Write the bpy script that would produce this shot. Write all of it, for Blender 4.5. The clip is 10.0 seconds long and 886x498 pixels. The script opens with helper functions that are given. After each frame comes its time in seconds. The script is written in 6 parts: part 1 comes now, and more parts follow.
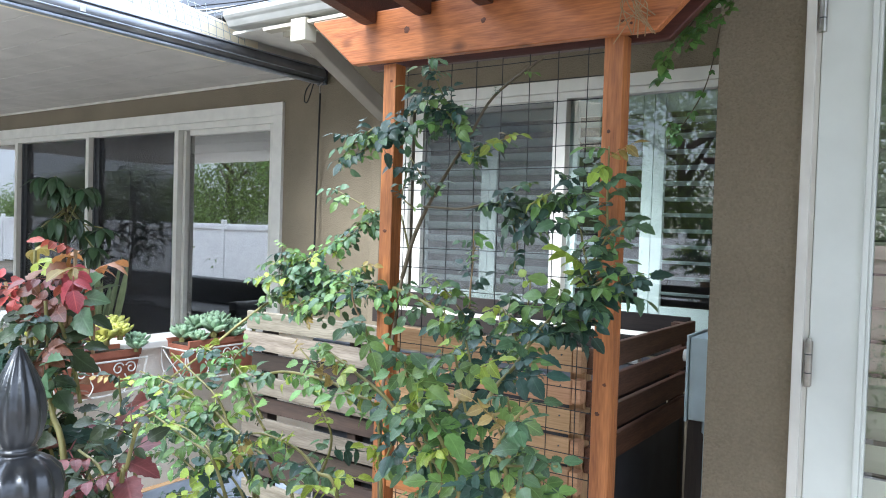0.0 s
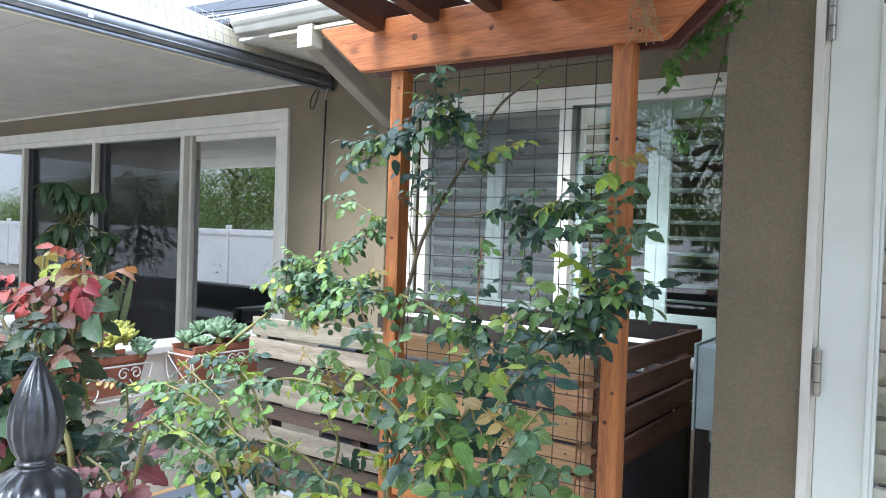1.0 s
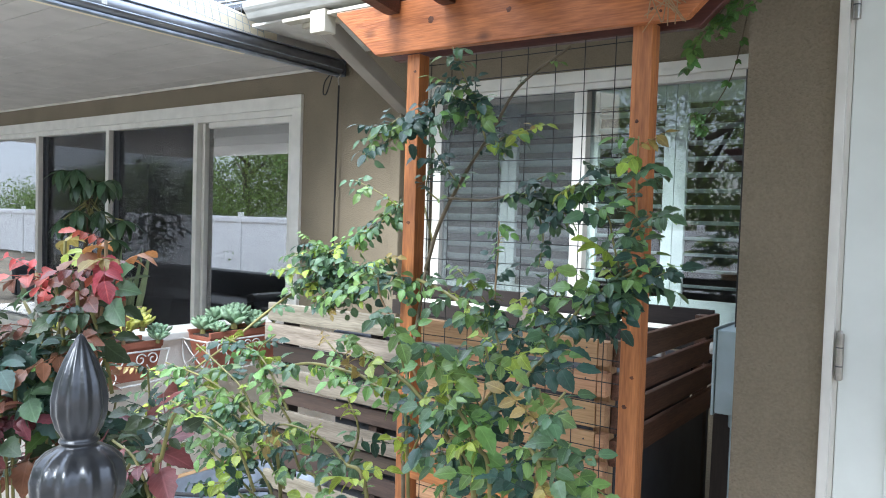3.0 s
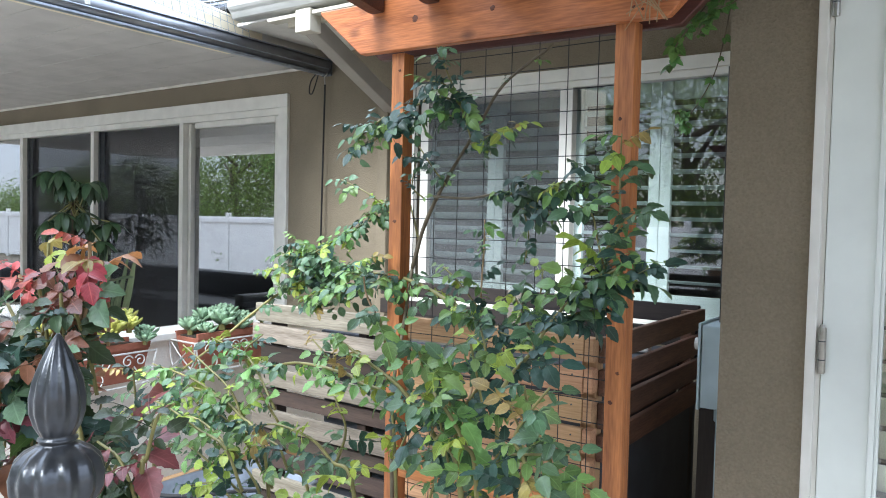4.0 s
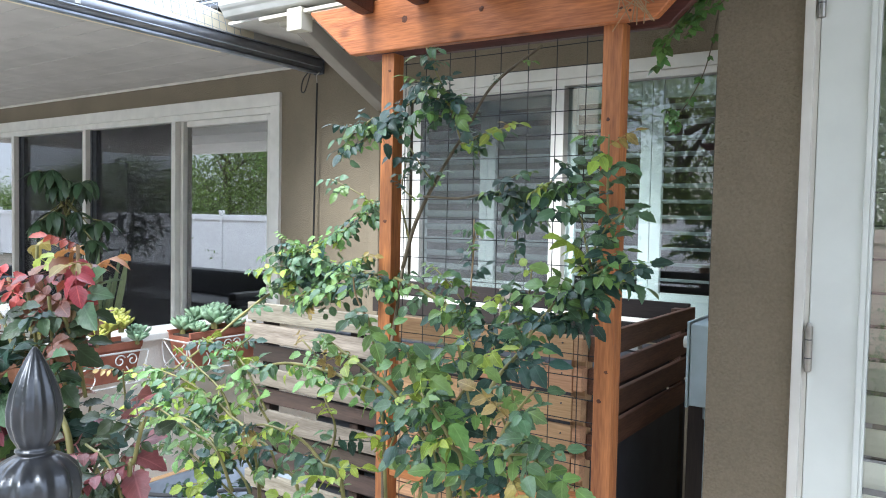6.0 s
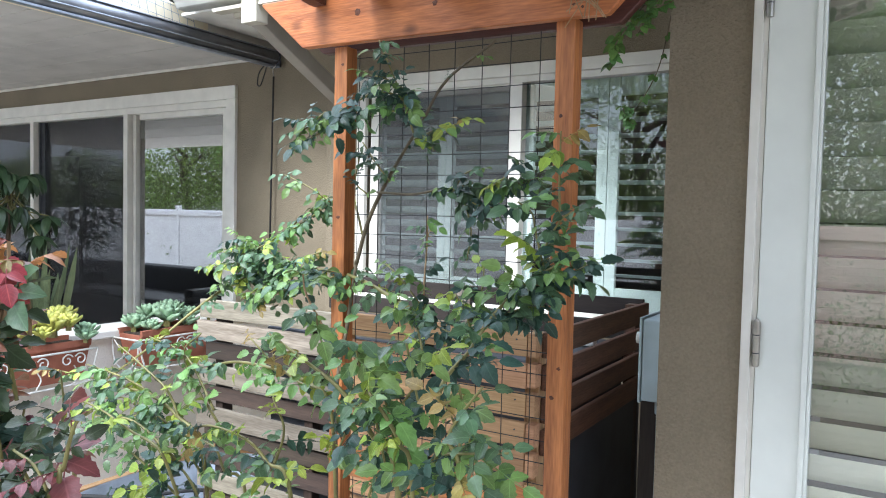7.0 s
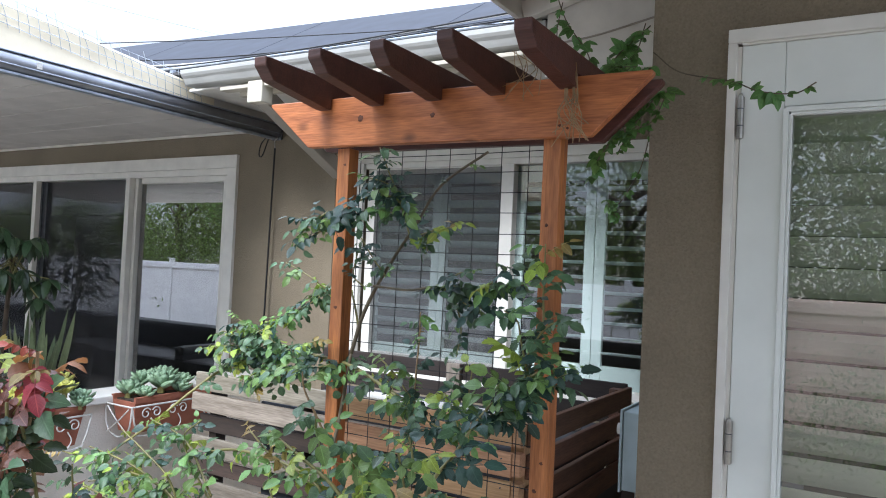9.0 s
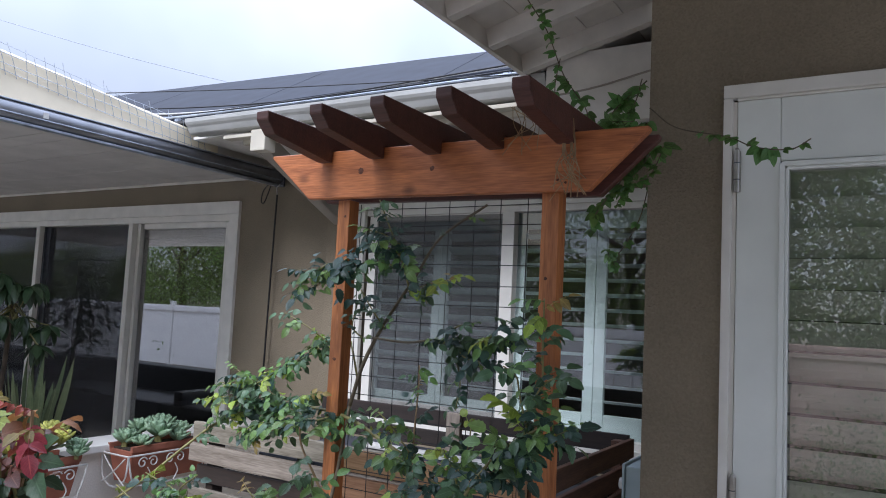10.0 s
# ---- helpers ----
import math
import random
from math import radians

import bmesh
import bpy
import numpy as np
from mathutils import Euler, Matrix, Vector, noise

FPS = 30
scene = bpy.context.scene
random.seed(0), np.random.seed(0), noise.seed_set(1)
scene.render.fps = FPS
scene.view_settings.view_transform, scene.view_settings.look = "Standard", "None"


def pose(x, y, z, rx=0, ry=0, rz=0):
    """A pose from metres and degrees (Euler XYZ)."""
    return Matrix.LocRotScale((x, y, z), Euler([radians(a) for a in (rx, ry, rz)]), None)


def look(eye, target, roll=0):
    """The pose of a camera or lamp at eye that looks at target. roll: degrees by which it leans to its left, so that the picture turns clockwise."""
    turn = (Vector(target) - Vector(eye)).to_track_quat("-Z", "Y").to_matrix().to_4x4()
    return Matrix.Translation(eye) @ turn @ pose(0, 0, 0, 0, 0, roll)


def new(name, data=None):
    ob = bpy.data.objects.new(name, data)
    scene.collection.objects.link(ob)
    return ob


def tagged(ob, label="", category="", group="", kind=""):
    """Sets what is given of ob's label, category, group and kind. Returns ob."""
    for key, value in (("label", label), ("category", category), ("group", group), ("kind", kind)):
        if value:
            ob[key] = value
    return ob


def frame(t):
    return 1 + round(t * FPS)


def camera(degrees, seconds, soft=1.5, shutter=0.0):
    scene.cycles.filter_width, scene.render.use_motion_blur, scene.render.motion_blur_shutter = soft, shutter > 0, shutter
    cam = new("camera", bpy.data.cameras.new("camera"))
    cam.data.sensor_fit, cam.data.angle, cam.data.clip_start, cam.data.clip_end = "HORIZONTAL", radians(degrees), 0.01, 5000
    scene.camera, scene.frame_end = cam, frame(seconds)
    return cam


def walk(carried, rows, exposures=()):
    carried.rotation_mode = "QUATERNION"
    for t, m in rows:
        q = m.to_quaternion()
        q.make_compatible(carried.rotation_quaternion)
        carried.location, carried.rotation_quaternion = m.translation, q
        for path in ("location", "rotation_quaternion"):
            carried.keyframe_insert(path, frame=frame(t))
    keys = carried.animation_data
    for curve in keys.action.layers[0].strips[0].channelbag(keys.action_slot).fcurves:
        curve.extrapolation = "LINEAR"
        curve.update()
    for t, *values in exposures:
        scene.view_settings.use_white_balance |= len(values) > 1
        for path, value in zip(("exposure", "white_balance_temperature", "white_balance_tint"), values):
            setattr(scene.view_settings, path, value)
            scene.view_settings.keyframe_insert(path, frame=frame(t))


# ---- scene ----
cam = camera(61.9, 10.0, soft=1.0)
PATH = [
    (0, (0.135, -0.062, 1.479), (-0.999, 1.584, 1.426), 1.8),
    (0.5, (0.128, -0.063, 1.483), (-1.005, 1.583, 1.439), 1.9),
    (1, (0.127, -0.064, 1.481), (-1.017, 1.577, 1.444), 2.0),
    (1.5, (0.125, -0.065, 1.482), (-1.037, 1.562, 1.444), 2.0),
    (2, (0.119, -0.064, 1.48), (-1.059, 1.551, 1.432), 1.9),
    (2.5, (0.109, -0.066, 1.476), (-1.068, 1.549, 1.411), 1.9),
    (4, (0.119, -0.067, 1.475), (-1.023, 1.573, 1.398), 1.3),
    (4.5, (0.123, -0.075, 1.483), (-1.02, 1.565, 1.413), 1.2),
    (5, (0.124, -0.074, 1.487), (-1.025, 1.561, 1.412), 1.1),
    (6.5, (0.136, -0.058, 1.481), (-0.96, 1.612, 1.389), 1.2),
    (7, (0.14, -0.043, 1.484), (-0.902, 1.661, 1.39), 1.3),
    (7.5, (0.15, -0.028, 1.498), (-0.851, 1.701, 1.402), 1.5),
    (8, (0.157, -0.046, 1.514), (-0.849, 1.68, 1.426), 1.9),
    (8.5, (0.174, -0.099, 1.526), (-0.863, 1.611, 1.495), 2.4),
    (9, (0.193, -0.138, 1.588), (-0.836, 1.576, 1.642), 2.7),
    (9.5, (0.208, -0.146, 1.613), (-0.818, 1.567, 1.737), 2.7),
    (10, (0.2, -0.139, 1.613), (-0.835, 1.564, 1.781), 2.8),
]
walk(cam, [(t, look(eye, target, roll)) for t, eye, target, roll in PATH],
     exposures=[(0.0, 2.08, 5830, 5), (2.5, 2.00, 5830, 5), (5.0, 2.03, 5880, 5), (6.5, 2.12, 5880, 6), (8.0, 1.79, 6020, 7), (8.7, 1.66, 5900, 8), (9.3, 1.40, 5840, 10), (10.0, 0.92, 5780, 13)])

# ---- daylight: bright overcast sky with thin cloud ----
world = bpy.data.worlds.new("overcast_sky")
scene.world = world
world.use_nodes = True
wn, wl = world.node_tree.nodes, world.node_tree.links
wn.clear()
sky = wn.new("ShaderNodeTexSky")
sky.sky_type, sky.sun_disc = "NISHITA", False
sky.sun_elevation, sky.sun_rotation = radians(40), radians(177)
sky_gain = wn.new("ShaderNodeMix")
sky_gain.data_type, sky_gain.blend_type = "RGBA", "MULTIPLY"
sky_gain.inputs[0].default_value = 1.0
sky_gain.inputs[7].default_value = (0.11, 0.11, 0.11, 1)
wcoord = wn.new("ShaderNodeTexCoord")
cloud = wn.new("ShaderNodeTexNoise")
cloud.inputs["Scale"].default_value, cloud.inputs["Detail"].default_value = 2.2, 4.0
cloud_ramp = wn.new("ShaderNodeMapRange")
cloud_ramp.inputs[1].default_value, cloud_ramp.inputs[2].default_value = 0.3, 0.62
cloud_ramp.inputs[3].default_value, cloud_ramp.inputs[4].default_value = 0.55, 0.97
cloud_mix = wn.new("ShaderNodeMix")
cloud_mix.data_type = "RGBA"
cloud_mix.inputs[7].default_value = (0.85, 0.89, 1.0, 1)
wback, wout = wn.new("ShaderNodeBackground"), wn.new("ShaderNodeOutputWorld")
wback.inputs["Strength"].default_value = 1.0
wl.new(wcoord.outputs["Generated"], cloud.inputs["Vector"])
wl.new(cloud.outputs["Fac"], cloud_ramp.inputs[0])
wl.new(sky.outputs[0], sky_gain.inputs[6])
wl.new(sky_gain.outputs[2], cloud_mix.inputs[6])
wl.new(cloud_ramp.outputs[0], cloud_mix.inputs[0])
# an overcast sky is three times as bright overhead as at the horizon
wsplit, wup, wgrade = wn.new("ShaderNodeSeparateXYZ"), wn.new("ShaderNodeMapRange"), wn.new("ShaderNodeMix")
wl.new(wcoord.outputs["Generated"], wsplit.inputs[0])
wup.inputs[1].default_value, wup.inputs[2].default_value = 0.2, 1.0
wup.inputs[3].default_value, wup.inputs[4].default_value = 0.42, 2.1
wl.new(wsplit.outputs[2], wup.inputs[0])
wgrade.data_type, wgrade.blend_type = "RGBA", "MULTIPLY"
wgrade.inputs[0].default_value = 1.0
wl.new(cloud_mix.outputs[2], wgrade.inputs[6])
wl.new(wup.outputs[0], wgrade.inputs[7])
wl.new(wgrade.outputs[2], wback.inputs["Color"])
wl.new(wback.outputs[0], wout.inputs["Surface"])

sun_data = bpy.data.lights.new("sun", "SUN")
sun_data.energy, sun_data.angle, sun_data.color = 1.5, radians(28), (1.0, 0.96, 0.91)
sun = new("sun", sun_data)
sun.matrix_world = look((-0.35, -5.20, 5.83), (-0.6, 0.8, 0.8))


# ---- materials ----
def mat(name, color, rough=0.6, metal=0.0, vary=0.15, scale=8.0, bump=0.0, bump_scale=60.0, fine=0.0,
        stretch=(1, 1, 1), spread=0.0, dark=None, coat=0.0, spec=0.5):
    """Two scales of noise over a base colour, fine relief, and a spread between single objects and islands."""
    m = bpy.data.materials.new(name)
    m.use_nodes = True
    nt = m.node_tree
    bsdf = nt.nodes["Principled BSDF"]
    bsdf.inputs["Roughness"].default_value = rough
    bsdf.inputs["Metallic"].default_value = metal
    bsdf.inputs["Coat Weight"].default_value = coat
    bsdf.inputs["Specular IOR Level"].default_value = spec
    co = nt.nodes.new("ShaderNodeTexCoord")
    mp = nt.nodes.new("ShaderNodeMapping")
    mp.inputs["Scale"].default_value = stretch
    nt.links.new(co.outputs["Object"], mp.inputs["Vector"])
    big = nt.nodes.new("ShaderNodeTexNoise")
    big.inputs["Scale"].default_value, big.inputs["Detail"].default_value = scale, 5
    small = nt.nodes.new("ShaderNodeTexNoise")
    small.inputs["Scale"].default_value, small.inputs["Detail"].default_value = bump_scale, 3
    nt.links.new(mp.outputs[0], big.inputs["Vector"])
    nt.links.new(mp.outputs[0], small.inputs["Vector"])
    tone = nt.nodes.new("ShaderNodeMath")
    tone.operation = "MULTIPLY_ADD"
    tone.inputs[1].default_value, tone.inputs[2].default_value = fine, 0
    nt.links.new(small.outputs["Fac"], tone.inputs[0])
    total = nt.nodes.new("ShaderNodeMath")
    total.operation = "MULTIPLY_ADD"
    total.inputs[1].default_value = 1 - fine
    nt.links.new(big.outputs["Fac"], total.inputs[0])
    nt.links.new(tone.outputs[0], total.inputs[2])
    ramp = nt.nodes.new("ShaderNodeMapRange")
    ramp.inputs[1].default_value, ramp.inputs[2].default_value = 0.32, 0.68
    nt.links.new(total.outputs[0], ramp.inputs[0])
    mix = nt.nodes.new("ShaderNodeMix")
    mix.data_type = "RGBA"
    low = dark or tuple(c * (1 - vary) for c in color)
    high = tuple(min(1, c * (1 + vary * 0.7)) for c in color)
    mix.inputs[6].default_value, mix.inputs[7].default_value = (*low, 1), (*high, 1)
    nt.links.new(ramp.outputs[0], mix.inputs[0])
    out = mix.outputs[2]
    if spread:
        info, geo = nt.nodes.new("ShaderNodeObjectInfo"), nt.nodes.new("ShaderNodeNewGeometry")
        add = nt.nodes.new("ShaderNodeMath")
        add.operation = "ADD"
        nt.links.new(info.outputs["Random"], add.inputs[0])
        nt.links.new(geo.outputs["Random Per Island"], add.inputs[1])
        frac = nt.nodes.new("ShaderNodeMath")
        frac.operation = "FRACT"
        nt.links.new(add.outputs[0], frac.inputs[0])
        val, hue = nt.nodes.new("ShaderNodeMapRange"), nt.nodes.new("ShaderNodeMapRange")
        val.inputs[3].default_value, val.inputs[4].default_value = 1 - spread, 1 + spread
        hue.inputs[3].default_value, hue.inputs[4].default_value = 0.5 - spread * 0.05, 0.5 + spread * 0.05
        nt.links.new(frac.outputs[0], val.inputs[0])
        nt.links.new(info.outputs["Random"], hue.inputs[0])
        hsv = nt.nodes.new("ShaderNodeHueSaturation")
        nt.links.new(val.outputs[0], hsv.inputs["Value"])
        nt.links.new(hue.outputs[0], hsv.inputs["Hue"])
        nt.links.new(out, hsv.inputs["Color"])
        out = hsv.outputs[0]
    nt.links.new(out, bsdf.inputs["Base Color"])
    if bump:
        b = nt.nodes.new("ShaderNodeBump")
        b.inputs["Strength"].default_value, b.inputs["Distance"].default_value = bump, 0.004
        nt.links.new(small.outputs["Fac"], b.inputs["Height"])
        nt.links.new(b.outputs[0], bsdf.inputs["Normal"])
    return m


def wood(name, color, dark, rough=0.55, grain=1.0, spread=0.12, coat=0.0):
    """Long grain along the board's own x axis, with knots."""
    m = mat(name, color, rough, vary=0.2, scale=5 * grain, bump=0.25, bump_scale=34 * grain, fine=0.45,
            stretch=(0.55, 7, 7), spread=spread, dark=dark, coat=coat)
    nt = m.node_tree
    bsdf = nt.nodes["Principled BSDF"]
    src = bsdf.inputs["Base Color"].links[0].from_socket
    co, vor = nt.nodes.new("ShaderNodeTexCoord"), nt.nodes.new("ShaderNodeTexVoronoi")
    mp = nt.nodes.new("ShaderNodeMapping")
    mp.inputs["Scale"].default_value = (0.6, 1, 1)
    vor.inputs["Scale"].default_value = 7.0
    nt.links.new(co.outputs["Object"], mp.inputs["Vector"])
    nt.links.new(mp.outputs[0], vor.inputs["Vector"])
    near = nt.nodes.new("ShaderNodeMapRange")
    near.inputs[1].default_value, near.inputs[2].default_value = 0.06, 0.13
    near.inputs[3].default_value, near.inputs[4].default_value = 0.75, 0.0
    nt.links.new(vor.outputs["Distance"], near.inputs[0])
    mix = nt.nodes.new("ShaderNodeMix")
    mix.data_type = "RGBA"
    mix.inputs[7].default_value = (*[c * 0.35 for c in dark], 1)
    nt.links.new(near.outputs[0], mix.inputs[0])
    nt.links.new(src, mix.inputs[6])
    nt.links.new(mix.outputs[2], bsdf.inputs["Base Color"])
    return m


def leaf_mat(name, color, rough=0.36, spread=0.34, glow_share=0.25):
    m = mat(name, color, rough, vary=0.28, scale=30, bump=0.25, bump_scale=120, fine=0.3, spread=spread)
    nt = m.node_tree
    bsdf = nt.nodes["Principled BSDF"]
    src = bsdf.inputs["Base Color"].links[0].from_socket
    uv, split = nt.nodes.new("ShaderNodeTexCoord"), nt.nodes.new("ShaderNodeSeparateXYZ")
    nt.links.new(uv.outputs["UV"], split.inputs[0])
    off = nt.nodes.new("ShaderNodeMath")
    off.operation = "SUBTRACT"
    off.inputs[1].default_value = 0.5
    side = nt.nodes.new("ShaderNodeMath")
    side.operation = "ABSOLUTE"
    nt.links.new(split.outputs[1], off.inputs[0])
    nt.links.new(off.outputs[0], side.inputs[0])
    rib = nt.nodes.new("ShaderNodeMapRange")
    rib.inputs[1].default_value, rib.inputs[2].default_value, rib.inputs[3].default_value, rib.inputs[4].default_value = 0.015, 0.05, 0.55, 0.0
    nt.links.new(side.outputs[0], rib.inputs[0])
    slant = nt.nodes.new("ShaderNodeMath")
    slant.operation = "MULTIPLY_ADD"
    slant.inputs[1].default_value = -0.7
    nt.links.new(side.outputs[0], slant.inputs[0])
    nt.links.new(split.outputs[0], slant.inputs[2])
    ripple = nt.nodes.new("ShaderNodeMath")
    ripple.operation = "MULTIPLY"
    ripple.inputs[1].default_value = 44.0
    nt.links.new(slant.outputs[0], ripple.inputs[0])
    wave = nt.nodes.new("ShaderNodeMath")
    wave.operation = "SINE"
    nt.links.new(ripple.outputs[0], wave.inputs[0])
    vein = nt.nodes.new("ShaderNodeMapRange")
    vein.inputs[1].default_value, vein.inputs[2].default_value, vein.inputs[3].default_value, vein.inputs[4].default_value = 0.75, 1.0, 0.0, 0.22
    nt.links.new(wave.outputs[0], vein.inputs[0])
    both = nt.nodes.new("ShaderNodeMath")
    both.operation = "MAXIMUM"
    nt.links.new(rib.outputs[0], both.inputs[0])
    nt.links.new(vein.outputs[0], both.inputs[1])
    pale = nt.nodes.new("ShaderNodeMix")
    pale.data_type = "RGBA"
    pale.inputs[7].default_value = (*[min(1, c * 1.55 + 0.02) for c in color], 1)
    nt.links.new(both.outputs[0], pale.inputs[0])
    nt.links.new(src, pale.inputs[6])
    src = pale.outputs[2]
    nt.links.new(src, bsdf.inputs["Base Color"])
    glow, add = nt.nodes.new("ShaderNodeBsdfTranslucent"), nt.nodes.new("ShaderNodeMixShader")
    add.inputs[0].default_value = glow_share
    out = nt.nodes["Material Output"]
    nt.links.new(src, glow.inputs["Color"])
    nt.links.new(bsdf.outputs[0], add.inputs[1])
    nt.links.new(glow.outputs[0], add.inputs[2])
    nt.links.new(add.outputs[0], out.inputs["Surface"])
    return m


def screen_mat(name, color, open_share):
    """Fine woven insect mesh: part of the light goes straight through."""
    m = mat(name, color, 0.8, vary=0.1, scale=3)
    nt = m.node_tree
    clear, blend = nt.nodes.new("ShaderNodeBsdfTransparent"), nt.nodes.new("ShaderNodeMixShader")
    blend.inputs[0].default_value = open_share
    nt.links.new(nt.nodes["Principled BSDF"].outputs[0], blend.inputs[1])
    nt.links.new(clear.outputs[0], blend.inputs[2])
    nt.links.new(blend.outputs[0], nt.nodes["Material Output"].inputs["Surface"])
    return m


def glass_mat(name, ior, tint):
    m = bpy.data.materials.new(name)
    m.use_nodes = True
    b = m.node_tree.nodes["Principled BSDF"]
    b.inputs["Base Color"].default_value = (*tint, 1)
    b.inputs["Transmission Weight"].default_value, b.inputs["Roughness"].default_value = 1.0, 0.0
    b.inputs["IOR"].default_value = ior
    return m


STUCCO = mat("brown_stucco", (0.238, 0.197, 0.139), 0.9, vary=0.2, scale=3.5, bump=1.3, bump_scale=170, fine=0.5)
CREAM = mat("cream_stucco", (0.80, 0.75, 0.67), 0.9, vary=0.1, scale=4, bump=0.6, bump_scale=110, fine=0.3)
TRIM = mat("white_trim_paint", (0.75, 0.73, 0.68), 0.45, vary=0.08, scale=9, bump=0.1, bump_scale=50)
DOORWHITE = mat("door_paint", (0.78, 0.81, 0.78), 0.38, vary=0.06, scale=6, bump=0.08, bump_scale=40)
DOORLOUVER = mat("door_shutter_paint", (0.86, 0.87, 0.75), 0.4, vary=0.07, scale=8)
SHUTTER = mat("shutter_paint", (0.44, 0.530, 0.530), 0.4, vary=0.07, scale=8)
PIPE = mat("shaded_pipe_paint", (0.34, 0.305, 0.26), 0.6, vary=0.12, scale=6, bump=0.1)
BLIND = mat("roller_blind_cloth", (0.15, 0.155, 0.135), 0.85, vary=0.1, scale=20)
BLINDDARK = mat("dark_roller_blind_cloth", (0.05, 0.052, 0.055), 0.85, vary=0.1, scale=20)
BEIGE = mat("beige_paint", (0.54, 0.50, 0.41), 0.6, vary=0.12, scale=6, bump=0.15)
CEIL = mat("patio_ceiling_paint", (0.57, 0.54, 0.51), 0.65, vary=0.1, scale=5, bump=0.2, bump_scale=30)
EAVE = mat("eave_paint", (0.70, 0.67, 0.62), 0.7, vary=0.15, scale=7, bump=0.2)
GLASS = glass_mat("window_glass", 2.75, (0.96, 0.98, 0.98))
SHUTTERGLASS = glass_mat("shuttered_window_glass", 1.75, (0.96, 0.98, 0.97))
DOORGLASS = glass_mat("door_glass", 2.05, (0.95, 0.97, 0.94))
SCREEN = screen_mat("insect_mesh", (0.034, 0.035, 0.042), 0.64)
FINESCREEN = screen_mat("fine_insect_mesh", (0.10, 0.105, 0.11), 0.70)
CEDAR = wood("stained_cedar", (0.53, 0.200, 0.062), (0.20, 0.062, 0.020), 0.5)
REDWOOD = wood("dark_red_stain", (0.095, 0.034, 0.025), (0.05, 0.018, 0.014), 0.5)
WEATHERED = wood("weathered_pallet_wood", (0.255, 0.222, 0.178), (0.105, 0.085, 0.062), 0.8, spread=0.28)
CRATE = wood("raw_pine", (0.49, 0.30, 0.16), (0.28, 0.15, 0.075), 0.7, spread=0.2)
DARKSLAT = wood("dark_brown_wood", (0.15, 0.070, 0.040), (0.06, 0.028, 0.018), 0.6)
OLDSLAT = wood("deep_brown_slat", (0.055, 0.036, 0.026), (0.022, 0.015, 0.012), 0.75, spread=0.3)
# near-black brown; on the back slats it holds the enclosure's inner shade
SHADESLAT = wood("shade_dark_slat", (0.030, 0.020, 0.016), (0.014, 0.010, 0.008), 0.7)
BLACKMETAL = mat("black_painted_iron", (0.075, 0.080, 0.092), 0.30, metal=0.55, vary=0.3, scale=40, bump=0.15, bump_scale=160, coat=0.25)
WIRE = mat("dark_wire", (0.03, 0.03, 0.032), 0.5, metal=0.6)
STEEL = mat("brushed_nickel", (0.42, 0.40, 0.37), 0.38, metal=0.9, vary=0.2, scale=50)
FASCIA = mat("cream_fascia_paint", (0.88, 0.78, 0.58), 0.7, vary=0.08, scale=5, bump=0.25, bump_scale=60)
GALV = mat("galvanised_steel", (0.42, 0.46, 0.52), 0.42, metal=0.75, vary=0.25, scale=14, bump=0.1)
TUBSTEEL = mat("dull_galvanised_steel", (0.20, 0.225, 0.265), 0.5, metal=0.6, vary=0.3, scale=10, bump=0.1)
GREYBOX = mat("grey_enamel", (0.40, 0.49, 0.53), 0.45, vary=0.1, scale=12)
WHITEMETAL = mat("white_enamelled_iron", (0.60, 0.585, 0.55), 0.45, vary=0.15, scale=40)
TERRA = mat("terracotta", (0.33, 0.115, 0.07), 0.8, vary=0.2, scale=14, bump=0.3, bump_scale=90)
SOIL = mat("soil", (0.05, 0.035, 0.025), 0.95, vary=0.5, scale=40, bump=0.9, bump_scale=140)
SHADEBLACK = mat("shade_housing_grey", (0.29, 0.30, 0.33), 0.34, metal=0.6, vary=0.2, scale=10, coat=0.3)
GUTTER = mat("gutter_enamel", (0.44, 0.44, 0.42), 0.5, vary=0.12, scale=8)
SHINGLE = mat("dark_shingle", (0.06, 0.062, 0.07), 0.9, vary=0.4, scale=12, bump=0.6)
PANEL = mat("solar_panel_black", (0.020, 0.024, 0.036), 0.55, metal=0.0, vary=0.3, scale=6, spec=0.14)
RUBBER = mat("black_rubber", (0.012, 0.012, 0.013), 0.55)
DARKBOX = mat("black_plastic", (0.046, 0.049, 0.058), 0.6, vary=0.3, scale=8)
# room surfaces are coloured near black, so the dim interior is in the colour
ROOMWALL = mat("room_dim_grey", (0.10, 0.098, 0.092), 0.8, vary=0.1, scale=3)
ROOMDARK = mat("room_dim_brown", (0.035, 0.032, 0.03), 0.6, vary=0.3, scale=4)
PAVING = mat("patio_concrete", (0.72, 0.68, 0.61), 0.85, vary=0.25, scale=2.5, bump=0.4, bump_scale=40)
PATHWAY = mat("bounce_path_concrete", (0.31, 0.29, 0.265), 0.9, vary=0.3, scale=2.5, bump=0.5, bump_scale=40)
GRASSY = mat("garden_earth", (0.16, 0.13, 0.09), 0.95, vary=0.4, scale=1.2, bump=0.6, bump_scale=20)
VINYL = mat("white_fence_paint", (0.78, 0.77, 0.76), 0.5, vary=0.08, scale=4)
BARK = mat("bark", (0.09, 0.065, 0.045), 0.9, vary=0.4, scale=20, bump=0.8, bump_scale=60)
TREELEAF = leaf_mat("tree_foliage", (0.13, 0.185, 0.045), 0.5, 0.5, 0.45)
CANE = mat("green_cane", (0.21, 0.19, 0.065), 0.5, vary=0.35, scale=25, bump=0.3)
